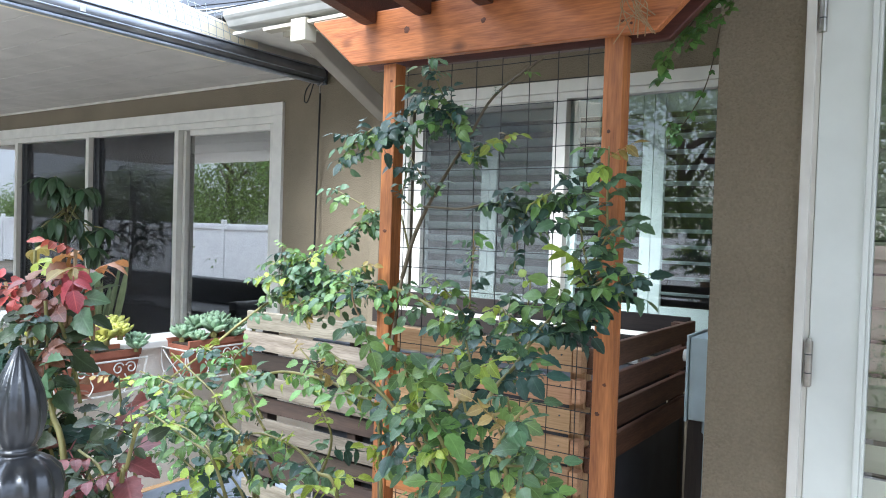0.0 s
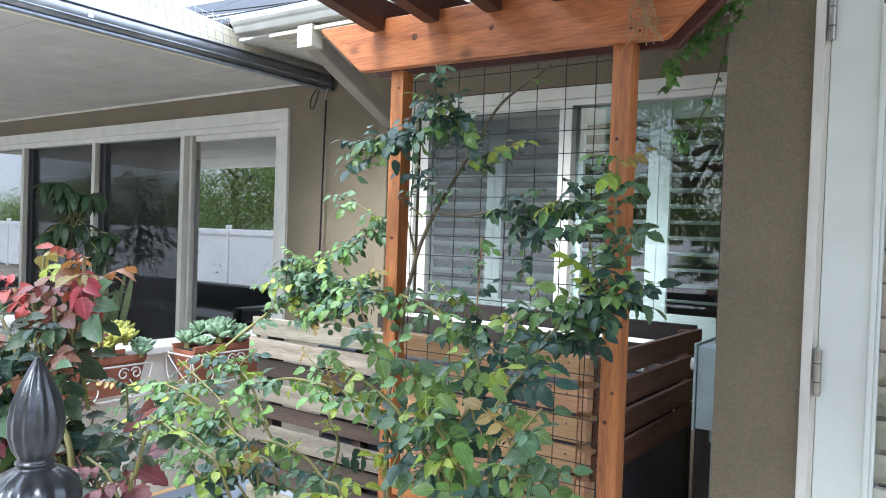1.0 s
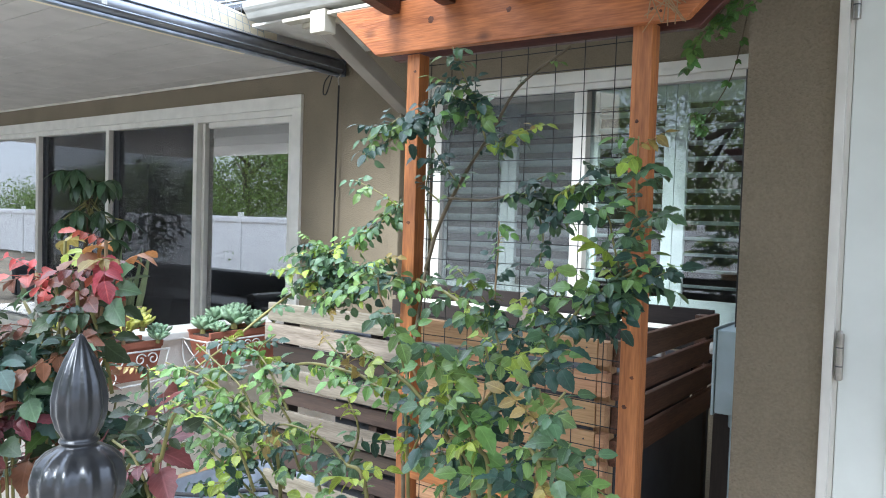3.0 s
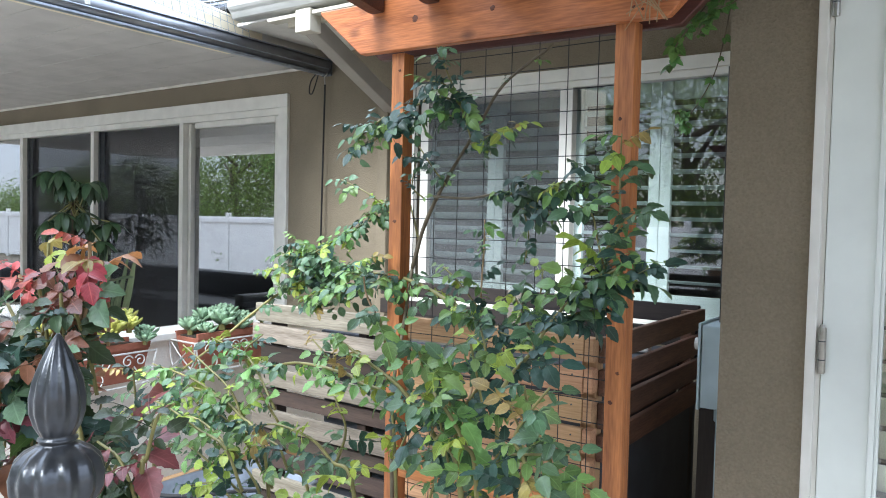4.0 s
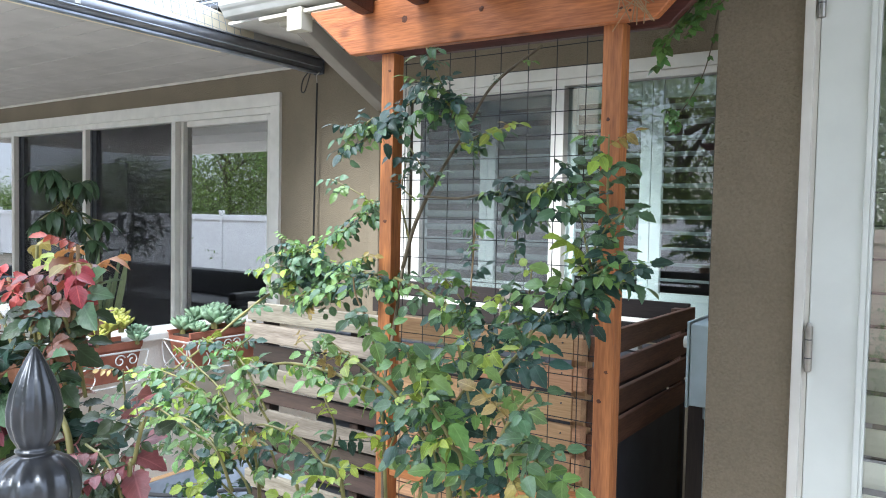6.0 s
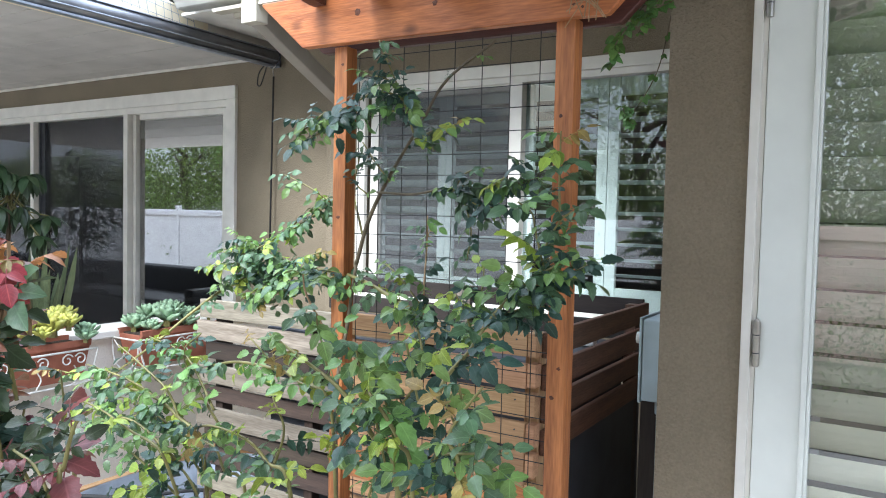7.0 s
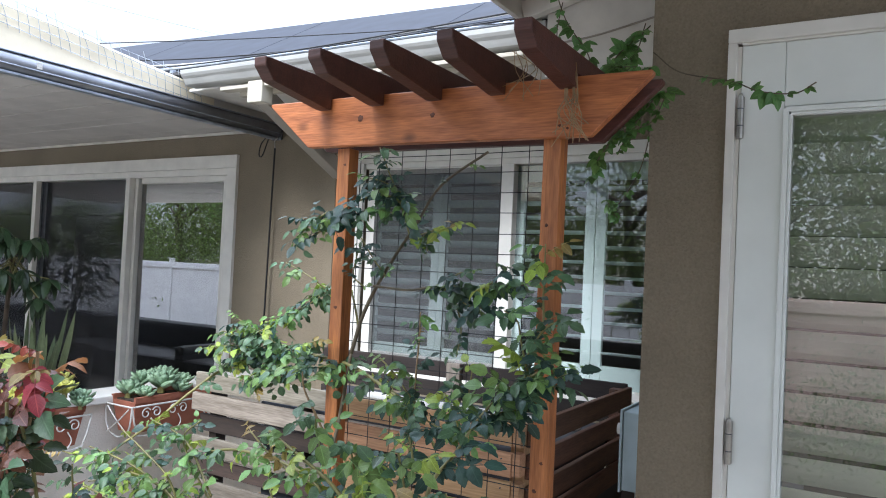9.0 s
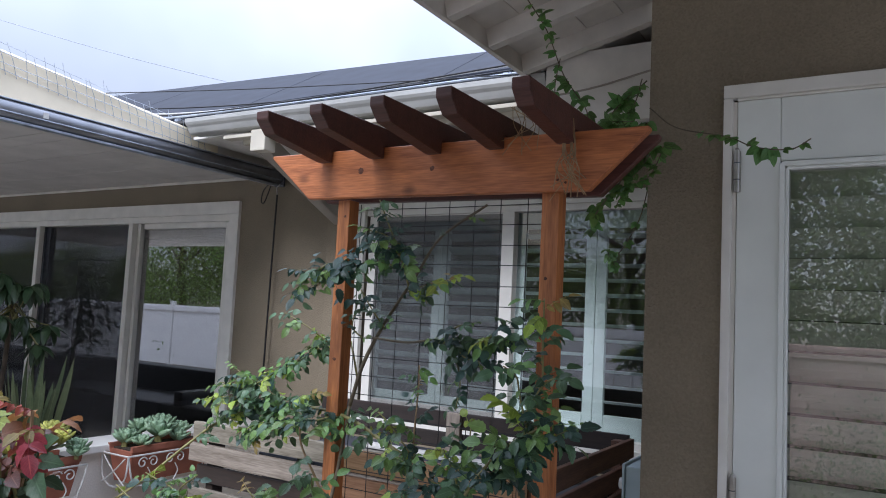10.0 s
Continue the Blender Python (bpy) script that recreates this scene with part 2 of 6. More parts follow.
OLDCANE = mat("brown_cane", (0.12, 0.095, 0.06), 0.7, vary=0.4, scale=25, bump=0.4)
DRY = mat("dry_stem", (0.33, 0.22, 0.12), 0.8, vary=0.3, scale=30)
LEAF = {
    "dark": leaf_mat("rose_leaf_dark", (0.042, 0.088, 0.066)),
    "mid": leaf_mat("rose_leaf_green", (0.095, 0.168, 0.084)),
    "bright": leaf_mat("rose_leaf_bright", (0.175, 0.295, 0.085)),
    "young": leaf_mat("rose_leaf_young", (0.33, 0.42, 0.065), 0.4),
    "copper": leaf_mat("rose_leaf_copper", (0.20, 0.085, 0.05), 0.36),
    "red": leaf_mat("rose_leaf_red", (0.43, 0.075, 0.065), 0.42),
    "maroon": leaf_mat("rose_leaf_maroon", (0.20, 0.060, 0.066), 0.36),
    "orange": leaf_mat("rose_leaf_orange", (0.42, 0.17, 0.06), 0.42),
    "bronze": leaf_mat("rose_leaf_bronze", (0.33, 0.25, 0.075), 0.42),
    "olive": leaf_mat("rose_leaf_olive", (0.045, 0.07, 0.032), 0.36),
    "glossy": leaf_mat("houseplant_leaf", (0.042, 0.078, 0.034), 0.34),
    "snake": leaf_mat("snake_plant_leaf", (0.12, 0.15, 0.075), 0.4),
    "succulent": leaf_mat("succulent_leaf", (0.25, 0.37, 0.23), 0.5, 0.25, 0.12),
    "yellow": leaf_mat("succulent_leaf_yellow", (0.42, 0.42, 0.09), 0.5, 0.25, 0.12),
    "vine": leaf_mat("vine_leaf", (0.11, 0.22, 0.055), 0.4),
}


# ---- building helpers ----
def thing(name, at, label, category, group="", kind=""):
    e = new(name)
    e.location = at
    e.empty_display_size = 0.05
    return tagged(e, label, category, group, kind)


def origin_of(ob):
    p = Vector((0, 0, 0))
    while ob is not None:
        p += ob.location
        ob = ob.parent
    return p


def part(name, bm, material, parent=None, label="", m=None, smooth=False):
    """Links a bmesh as one mesh object; m places it in the world, and parents are never turned."""
    if isinstance(bm, bpy.types.Mesh):
        data = bm
    else:
        data = bpy.data.meshes.new(name)
        bm.normal_update()
        bm.to_mesh(data)
        bm.free()
        data.materials.append(material)
        if smooth:
            for poly in data.polygons:
                poly.use_smooth = True
    ob = new(name, data)
    m = m or Matrix.Identity(4)
    if parent is not None:
        ob.parent = parent
        m = Matrix.Translation(-origin_of(parent)) @ m
    ob.matrix_basis = m
    if label:
        ob["label"] = label
    return ob


def block(x0, x1, y0, y1, z0, z1, bevel=0.0, bm=None):
    bm = bm or bmesh.new()
    r = bmesh.ops.create_cube(bm, size=1)
    bmesh.ops.scale(bm, vec=(x1 - x0, y1 - y0, z1 - z0), verts=r["verts"])
    bmesh.ops.translate(bm, vec=((x0 + x1) / 2, (y0 + y1) / 2, (z0 + z1) / 2), verts=r["verts"])
    if bevel:
        edges = {e for v in r["verts"] for e in v.link_edges}
        bmesh.ops.bevel(bm, geom=list(edges), offset=bevel, segments=2, affect="EDGES", profile=0.6)
    return bm


def board(name, a, b, w, t, material, parent, label="", up=(0, 0, 1), bevel=0.003, wob=0.0):
    """A bevelled board from a to b, w high and t thick, its own x axis along its length."""
    a, b = Vector(a), Vector(b)
    ax = (b - a).normalized()
    side = Vector(up).cross(ax).normalized()
    top = ax.cross(side)
    m = Matrix((ax, side, top)).transposed().to_4x4()
    m.translation = (a + b) / 2
    length = (b - a).length
    bm = block(-length / 2, length / 2, -t / 2, t / 2, -w / 2, w / 2, bevel)
    if wob:
        for v in bm.verts:
            v.co.z += random.uniform(-wob, wob)
            v.co.y += random.uniform(-wob, wob) * 0.5
    return part(name, bm, material, parent, label, m)


def tube(points, radii, sides=6, bm=None):
    """A tapered tube along points."""
    bm = bm or bmesh.new()
    pts = [Vector(p) for p in points]
    rings = []
    for i, p in enumerate(pts):
        d = (pts[min(i + 1, len(pts) - 1)] - pts[max(i - 1, 0)]).normalized()
        s = d.cross(Vector((0.31, 0.17, 0.93))).normalized()
        u = s.cross(d)
        r = radii[i] if isinstance(radii, (list, tuple)) else radii
        rings.append([bm.verts.new(p + (s * math.cos(a) + u * math.sin(a)) * r)
                      for a in (2 * math.pi * k / sides for k in range(sides))])
    for r0, r1 in zip(rings, rings[1:]):
        for k in range(sides):
            bm.faces.new((r0[k], r0[(k + 1) % sides], r1[(k + 1) % sides], r1[k]))
    bm.faces.new(rings[0][::-1])
    bm.faces.new(rings[-1])
    return bm


def smooth_line(ctrl, n=6):
    """Catmull-Rom through a few control points."""
    c = [Vector(p) for p in ctrl]
    c = [c[0] * 2 - c[1]] + c + [c[-1] * 2 - c[-2]]
    out = []
    for i in range(1, len(c) - 2):
        for k in range(n):
            t = k / n
            p0, p1, p2, p3 = c[i - 1:i + 3]
            out.append(0.5 * (2 * p1 + (p2 - p0) * t + (2 * p0 - 5 * p1 + 4 * p2 - p3) * t * t
                              + (3 * p1 - p0 - 3 * p2 + p3) * t ** 3))
    return out + [c[-2]]


def lathe(profile, sides=24, flutes=0, depth=0.0, bm=None):
    """profile: (radius, height, flute amount 0..1)."""
    bm = bm or bmesh.new()
    rings = []
    for r, z, f in profile:
        rings.append([bm.verts.new((rr * math.cos(a), rr * math.sin(a), z)) for a, rr in
                      ((2 * math.pi * k / sides, r * (1 - depth * f * (0.5 + 0.5 * math.cos(flutes * 2 * math.pi * k / sides))))
                       for k in range(sides))])
    for r0, r1 in zip(rings, rings[1:]):
        for k in range(sides):
            bm.faces.new((r0[k], r0[(k + 1) % sides], r1[(k + 1) % sides], r1[k]))
    bm.faces.new(rings[0][::-1])
    bm.faces.new(rings[-1])
    return bm


def wall_sheet(x0, x1, z0, z1, y0, y1, holes):
    """An upright wall along x with openings cut through it."""
    xs = sorted({x0, x1, *[h[0] for h in holes], *[h[1] for h in holes]})
    zs = sorted({z0, z1, *[h[2] for h in holes], *[h[3] for h in holes]})
    solid = lambda i, k: 0 <= i < len(xs) - 1 and 0 <= k < len(zs) - 1 and not any(
        h[0] <= (xs[i] + xs[i + 1]) / 2 <= h[1] and h[2] <= (zs[k] + zs[k + 1]) / 2 <= h[3] for h in holes)
    bm = bmesh.new()
    quad = lambda *p: bm.faces.new([bm.verts.new(q) for q in p])
    for i in range(len(xs) - 1):
        for k in range(len(zs) - 1):
            if not solid(i, k):
                continue
            a, b, c, d = xs[i], xs[i + 1], zs[k], zs[k + 1]
            quad((a, y0, c), (b, y0, c), (b, y0, d), (a, y0, d))
            quad((b, y1, c), (a, y1, c), (a, y1, d), (b, y1, d))
            if not solid(i - 1, k):
                quad((a, y1, c), (a, y0, c), (a, y0, d), (a, y1, d))
            if not solid(i + 1, k):
                quad((b, y0, c), (b, y1, c), (b, y1, d), (b, y0, d))
            if not solid(i, k - 1):
                quad((a, y1, c), (b, y1, c), (b, y0, c), (a, y0, c))
            if not solid(i, k + 1):
                quad((a, y0, d), (b, y0, d), (b, y1, d), (a, y1, d))
    bmesh.ops.remove_doubles(bm, verts=bm.verts, dist=1e-5)
    return bm
# ---- ground and walls ----
YW, YD, XR = 3.34, 1.75, -0.337      # back wall, door wall, return wall

tagged(part("ground", block(-400, 400, -400, 400, -0.4, -0.02), GRASSY), "bare brown garden earth", "ground", kind="structure")
tagged(part("patio_slab", block(-12, -2.86, -4.2, 6.0, -0.3, 0.0), PAVING), "grey concrete patio slab", "floor", kind="structure")
# assumed path; its grey is set by the light it bounces onto the walls
tagged(part("garden_path", block(-2.858, 4.0, -1.80, 6.0, -0.3, 0.0), PATHWAY), "concrete path before the arbor, toned for bounced light", "path", kind="structure")
tagged(part("garden_bed", block(-2.858, 4.0, -4.9, -1.802, -0.3, 0.01), GRASSY), "dark planted garden bed along the fence", "ground", kind="structure")

W1 = (-8.35, -3.50, 0.30, 2.28)      # left window, outer casing
W2 = (-2.51, -0.60, 0.95, 2.245)     # shuttered window, outer casing
tagged(part("wall_back", wall_sheet(-11.0, -0.20, 0, 2.62, YW, YW + 0.16, [
    (W1[0] + 0.06, W1[1] - 0.06, W1[2] + 0.06, W1[3] - 0.06), (W2[0] + 0.05, W2[1] - 0.05, W2[2] + 0.05, W2[3] - 0.05)]),
    STUCCO), "brown stucco house wall under the eave", "wall", kind="structure")
DOOR = (-0.120, 0.80, 0.12, 2.163)
tagged(part("wall_door", wall_sheet(XR, 3.2, 0, 3.2, YD, YD + 0.15, [(DOOR[0] - 0.025, DOOR[1] + 0.025, 0.0, DOOR[3] + 0.02)]),
    STUCCO), "rough brown stucco wall beside the door", "wall", kind="structure")
tagged(part("wall_return", block(XR, XR + 0.15, YD + 0.152, YW - 0.002, 0, 2.9), STUCCO), "brown stucco return wall", "wall", kind="structure")
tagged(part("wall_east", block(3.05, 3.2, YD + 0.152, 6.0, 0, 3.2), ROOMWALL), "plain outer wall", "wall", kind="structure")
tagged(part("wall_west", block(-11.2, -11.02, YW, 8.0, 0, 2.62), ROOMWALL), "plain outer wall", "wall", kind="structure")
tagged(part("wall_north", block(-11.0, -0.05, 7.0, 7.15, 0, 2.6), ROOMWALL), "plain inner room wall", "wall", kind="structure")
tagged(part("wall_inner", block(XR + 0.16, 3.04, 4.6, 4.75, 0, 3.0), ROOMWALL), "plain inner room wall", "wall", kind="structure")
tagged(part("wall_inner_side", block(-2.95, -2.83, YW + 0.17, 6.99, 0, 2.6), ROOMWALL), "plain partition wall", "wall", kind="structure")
tagged(part("room_floor", block(-11.0, 3.0, YW + 0.17, 6.99, 0.004, 0.10), ROOMDARK), "room floor, dimmed in its colour", "floor", kind="structure")
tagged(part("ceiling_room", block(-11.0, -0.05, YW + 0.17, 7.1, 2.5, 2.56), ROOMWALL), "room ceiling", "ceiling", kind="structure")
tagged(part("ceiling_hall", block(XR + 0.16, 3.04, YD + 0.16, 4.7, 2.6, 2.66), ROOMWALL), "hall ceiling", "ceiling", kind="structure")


# ---- windows ----
def casing(win, x0, x1, z0, z1, y, w, t, material=TRIM, sill=True):
    """Four bevelled casing boards, mitre left as butt joints."""
    board("window_frame", (x0, y, z1 - w / 2), (x1, y, z1 - w / 2), w, t, material, win)
    board("window_frame", (x0 + w / 2, y, z0 + 0.001), (x0 + w / 2, y, z1 - w - 0.001), w, t, material, win, up=(1, 0, 0))
    board("window_frame", (x1 - w / 2, y, z0 + 0.001), (x1 - w / 2, y, z1 - w - 0.001), w, t, material, win, up=(1, 0, 0))
    board("window_sill", (x0 + w, y - 0.008, z0 + w / 2), (x1 - w, y - 0.008, z0 + w / 2), w, t + 0.02, material, win)


win1 = thing("window_1", (-5.9, YW, 0.7), "wide white-framed sliding window of four panes", "window", kind="structure")
casing(win1, *W1, YW - 0.008, 0.085, 0.03)
ax0, ax1, az0, az1 = W1[0] + 0.085, W1[1] - 0.085, W1[2] + 0.085, W1[3] - 0.085
for zz in (az0 + 0.022, az1 - 0.022):
    board("window_rail", (ax0, YW + 0.03, zz), (ax1, YW + 0.03, zz), 0.044, 0.06, TRIM, win1)
for xx in (-7.015, -5.822, -4.622):
    board("mullion", (xx, YW + 0.016, az0 + 0.045), (xx, YW + 0.016, az1 - 0.045), 0.048, 0.07, TRIM, win1, up=(1, 0, 0))
    if xx < -5: board("sash_edge", (xx + 0.036, YW + 0.046, az0 + 0.046), (xx + 0.036, YW + 0.046, az1 - 0.046), 0.022, 0.05, BLACKMETAL, win1, up=(1, 0, 0))
for x0, x1 in ((ax0, -7.041), (-6.966, -5.848), (-5.772, -4.648), (-4.596, ax1 - 0.075)):
    if x0 < -4.6: board("sash", (x0 + 0.012, YW + 0.048, az0 + 0.05), (x0 + 0.012, YW + 0.048, az1 - 0.05), 0.06, 0.03, BLACKMETAL, win1, up=(1, 0, 0))
    pane = part("pane", block(x0 + 0.025, x1, YW + 0.055, YW + 0.060, az0 + 0.046, az1 - 0.046), GLASS, win1, "reflective window pane")
    pane.visible_shadow = False
    if -7.0 < x0 < -5.0:
        part("insect_screen", block(x0 + 0.028, x1 - 0.002, YW + 0.040, YW + 0.041, az0 + 0.05, az1 - 0.05), SCREEN, win1, "dark woven insect screen")
board("sash", (-4.5765, YW + 0.045, az0 + 0.046), (-4.5765, YW + 0.045, az1 - 0.046), 0.032, 0.045, TRIM, win1, up=(1, 0, 0))
board("sash", (ax1 - 0.04, YW + 0.045, az0 + 0.046), (ax1 - 0.04, YW + 0.045, az1 - 0.046), 0.07, 0.045, TRIM, win1, up=(1, 0, 0))
board("sash_rail", (-4.52, YW + 0.045, az1 - 0.065), (ax1 - 0.076, YW + 0.045, az1 - 0.065), 0.04, 0.045, TRIM, win1)

for x0, x1, zb, cloth in ((-7.0, -5.86, 1.90, BLINDDARK), (-5.79, -4.66, 1.90, BLINDDARK), (-4.58, -3.66, 2.07, BLIND)):
    blind = thing("roller_blind", ((x0 + x1) / 2, YW + 0.12, 2.2), "short roller blind at the top of the window", "blind", "roller blinds")
    part("cloth", block(x0, x1, YW + 0.115, YW + 0.119, zb, 2.16), cloth, blind)
    part("bottom_bar", block(x0, x1, YW + 0.108, YW + 0.126, zb - 0.02, zb - 0.001, 0.003), cloth, blind)
    part("roller", tube([(x0, YW + 0.13, 2.18), (x1, YW + 0.13, 2.18)], 0.02, 10), cloth, blind)

win2 = thing("window_2", (-1.55, YW, 1.0), "white sliding window with a pale inner shutter", "window", kind="structure")
casing(win2, *W2, YW - 0.008, 0.06, 0.03)
bx0, bx1, bz0, bz1 = W2[0] + 0.06, W2[1] - 0.06, W2[2] + 0.06, W2[3] - 0.06
for zz in (bz0 + 0.016, bz1 - 0.016):
    board("window_rail", (bx0, YW + 0.03, zz), (bx1, YW + 0.03, zz), 0.032, 0.06, TRIM, win2)
board("mullion", (-1.515, YW + 0.02, bz0 + 0.033), (-1.515, YW + 0.02, bz1 - 0.033), 0.07, 0.06, TRIM, win2, up=(1, 0, 0))
board("sash", (bx0 + 0.04, YW + 0.035, bz0 + 0.034), (bx0 + 0.04, YW + 0.035, bz1 - 0.034), 0.055, 0.04, TRIM, win2, up=(1, 0, 0))
for zz, hh in ((bz0 + 0.060, 0.052), (bz1 - 0.05, 0.034)):
    board("sash_rail", (bx0 + 0.069, YW + 0.035, zz), (-1.552, YW + 0.035, zz), hh, 0.04, TRIM, win2)
for x0, x1 in ((bx0 + 0.07, -1.552), (-1.478, bx1)):
    pane = part("pane", block(x0, x1, YW + 0.04, YW + 0.045, bz0 + 0.036, bz1 - 0.036), SHUTTERGLASS, win2, "reflective window pane")
    pane.visible_shadow = False
part("insect_screen", block(bx0 + 0.07, -1.553, YW + 0.012, YW + 0.013, bz0 + 0.04, bz1 - 0.04), FINESCREEN, win2, "grey woven insect screen")


def shutter_panel(x0, x1, z0, z1, y, tilt, top=0.11, foot=0.12, stile=0.048, pitch=0.0747, deep=0.072, paint=None, label="pale painted plantation shutter panel behind glass"):
    """One hinged shutter leaf: two stiles, two rails and its louvers."""
    paint = paint or SHUTTER
    s = thing("plantation_shutter", ((x0 + x1) / 2, y, z0), label, "window shutter", "plantation shutters")
    for xx in (x0 + stile / 2, x1 - stile / 2):
        board("stile", (xx, y, z0), (xx, y, z1), stile, 0.028, paint, s, up=(1, 0, 0))
    board("rail", (x0 + stile + 0.001, y, z1 - top / 2), (x1 - stile - 0.001, y, z1 - top / 2), top, 0.026, paint, s)
    board("rail", (x0 + stile + 0.001, y, z0 + foot / 2), (x1 - stile - 0.001, y, z0 + foot / 2), foot, 0.026, paint, s)
    bm = bmesh.new()
    prof = [(-deep / 2, 0), (-deep / 4, 0.0045), (0, 0.0058), (deep / 4, 0.0045), (deep / 2, 0), (deep / 4, -0.0045), (0, -0.0058), (-deep / 4, -0.0045)]
    half = (x1 - x0) / 2 - stile - 0.003
    ends = [[bm.verts.new((sx * half, py, pz)) for py, pz in prof] for sx in (-1, 1)]
    for k in range(len(prof)):
        bm.faces.new((ends[0][k], ends[1][k], ends[1][(k + 1) % 8], ends[0][(k + 1) % 8]))
    bm.faces.new(ends[0])
    bm.faces.new(ends[1][::-1])
    bmesh.ops.recalc_face_normals(bm, faces=bm.faces)
    data = bpy.data.meshes.new("louver")
    bm.to_mesh(data)
    bm.free()
    data.materials.append(paint)
    z = z1 - top - pitch * 0.55
    while z > z0 + foot + pitch * 0.3:
        part("louver", data, None, s, m=pose((x0 + x1) / 2, y, z, -tilt + random.uniform(-1.2, 1.2)))
        z -= pitch
    return s


for x0, x1, tilt in ((-2.44, -1.975, 30), (-1.973, -1.508, 30), (-1.506, -1.062, 14), (-1.060, -0.61, 14)):
    shutter_panel(x0, x1, 1.025, 2.18, YW + 0.10, tilt, stile=0.053 if x0 > -1.6 else 0.048)

# ---- door ----
door = thing("door_1", (-0.12, YD, 0.12), "white glazed door with a white casing and nickel hinges", "door", kind="structure")
tagged(part("door_step", block(-0.2, 0.9, YD - 0.02, YD + 0.15, 0.0, 0.118), PAVING), "concrete door sill", "step", kind="structure")
board("door_casing", (-0.1385, YD - 0.006, 0.0), (-0.1385, YD - 0.006, 2.166), 0.021, 0.03, TRIM, door, up=(1, 0, 0))
board("door_casing", (0.83, YD - 0.006, 0.0), (0.83, YD - 0.006, 2.166), 0.034, 0.03, TRIM, door, up=(1, 0, 0))
board("door_casing", (-0.149, YD - 0.006, 2.183), (0.847, YD - 0.006, 2.183), 0.033, 0.032, TRIM, door)
board("door_stop", (-0.118, YD + 0.012, 2.1635), (0.812, YD + 0.012, 2.1635), 0.0055, 0.05, TRIM, door, bevel=0.001)
board("door_stop", (-0.124, YD + 0.02, 0.12), (-0.124, YD + 0.02, 2.160), 0.010, 0.05, TRIM, door, up=(1, 0, 0), bevel=0.001)
yd = YD + 0.014
gx0, gx1, gz0, gz1 = -0.018, 0.70, 0.33, 2.000
board("door_stile", (-0.0695, yd, 0.13), (-0.0695, yd, 2.1605), 0.097, 0.044, DOORWHITE, door, up=(1, 0, 0))
board("door_stile", (0.75, yd, 0.13), (0.75, yd, 2.1605), 0.097, 0.044, DOORWHITE, door, up=(1, 0, 0))
board("door_rail", (-0.0205, yd, 2.0835), (0.701, yd, 2.0835), 0.154, 0.043, DOORWHITE, door)
board("door_rail", (-0.0205, yd, 0.23), (0.701, yd, 0.23), 0.2, 0.043, DOORWHITE, door)
for k, (dd, ww) in enumerate(((0.0, 0.012), (0.012, 0.008))):
    yy = yd - 0.024 + 0.006 * k
    board("glass_bead", (gx0 + dd + ww / 2 - 0.004, yy, gz0), (gx0 + dd + ww / 2 - 0.004, yy, gz1 - dd), ww, 0.016, DOORWHITE, door, up=(1, 0, 0))
    board("glass_bead", (gx0 + dd, yy, gz1 - dd - ww / 2 + 0.004), (gx1, yy, gz1 - dd - ww / 2 + 0.004), ww, 0.016, DOORWHITE, door)
pane = part("pane", block(gx0 - 0.01, gx1 + 0.01, yd - 0.006, yd - 0.001, gz0 - 0.01, gz1 + 0.01), DOORGLASS, door, "reflective door glass")
pane.visible_shadow = False
for zc in (1.985, 1.209, 0.43):
    hinge = part("hinge", tube([(-0.1165, YD - 0.018, zc - 0.051), (-0.1165, YD - 0.018, zc + 0.051)], 0.0068, 12), STEEL, door, "brushed nickel hinge", smooth=False)
    part("hinge_leaf", block(-0.1245, -0.1085, YD - 0.014, YD - 0.010, zc - 0.05, zc + 0.05, 0.001), STEEL, hinge)
    for k in range(-2, 3):
        part("knuckle_ring", tube([(-0.1165, YD - 0.018, zc + k * 0.0205 - 0.0012), (-0.1165, YD - 0.018, zc + k * 0.0205 + 0.0012)], 0.0076, 12), BLACKMETAL if k % 2 else STEEL, hinge)
    part("pin_tip", tube([(-0.1165, YD - 0.018, zc + 0.051), (-0.1165, YD - 0.018, zc + 0.057)], [0.0058, 0.004], 10), STEEL, hinge)
shutter_panel(-0.075, 0.75, 0.25, 2.07, YD + 0.085, 65, top=0.06, foot=0.06, deep=0.078, paint=DOORLOUVER, label="pale painted plantation shutter behind the door glass")

# ---- patio cover, shade and low wall ----
XF = -3.168
bm = block(-11.2, XF - 0.03, -1.0, YW - 0.004, 2.446, 2.50)
for k in range(29):
    y0 = YW - 0.006 - 0.147 * (k + 1)
    block(-11.2, XF - 0.032, y0, y0 + 0.1435, 2.4375 + 0.0008 * math.sin(2.3 * k), 2.4455, 0.0012, bm)
tagged(part("patio_ceiling", bm, CEIL), "grey boarded patio ceiling", "ceiling", kind="structure")
cover = thing("patio_roof_edge", (XF, 1.0, 2.45), "cream fascia along the edge of the patio roof", "roof edge", kind="structure")
edge_top = lambda y: 2.68 - (y - 1.55) * 0.104
bm = bmesh.new()
ends = [[bm.verts.new((XF + px, yy, pz)) for px, pz in ((-0.03, 2.43), (0.0, 2.43), (0.0, edge_top(yy) - 0.012), (-0.012, edge_top(yy)), (-0.30, edge_top(yy) + 0.012), (-0.30, 2.43))] for yy in (-1.0, 2.81)]
for k in range(6):
    bm.faces.new((ends[0][k], ends[1][k], ends[1][(k + 1) % 6], ends[0][(k + 1) % 6]))
bm.faces.new(ends[0])
bm.faces.new(ends[1][::-1])
bmesh.ops.recalc_face_normals(bm, faces=bm.faces)
part("fascia", bm, FASCIA, cover, "cream painted fascia")
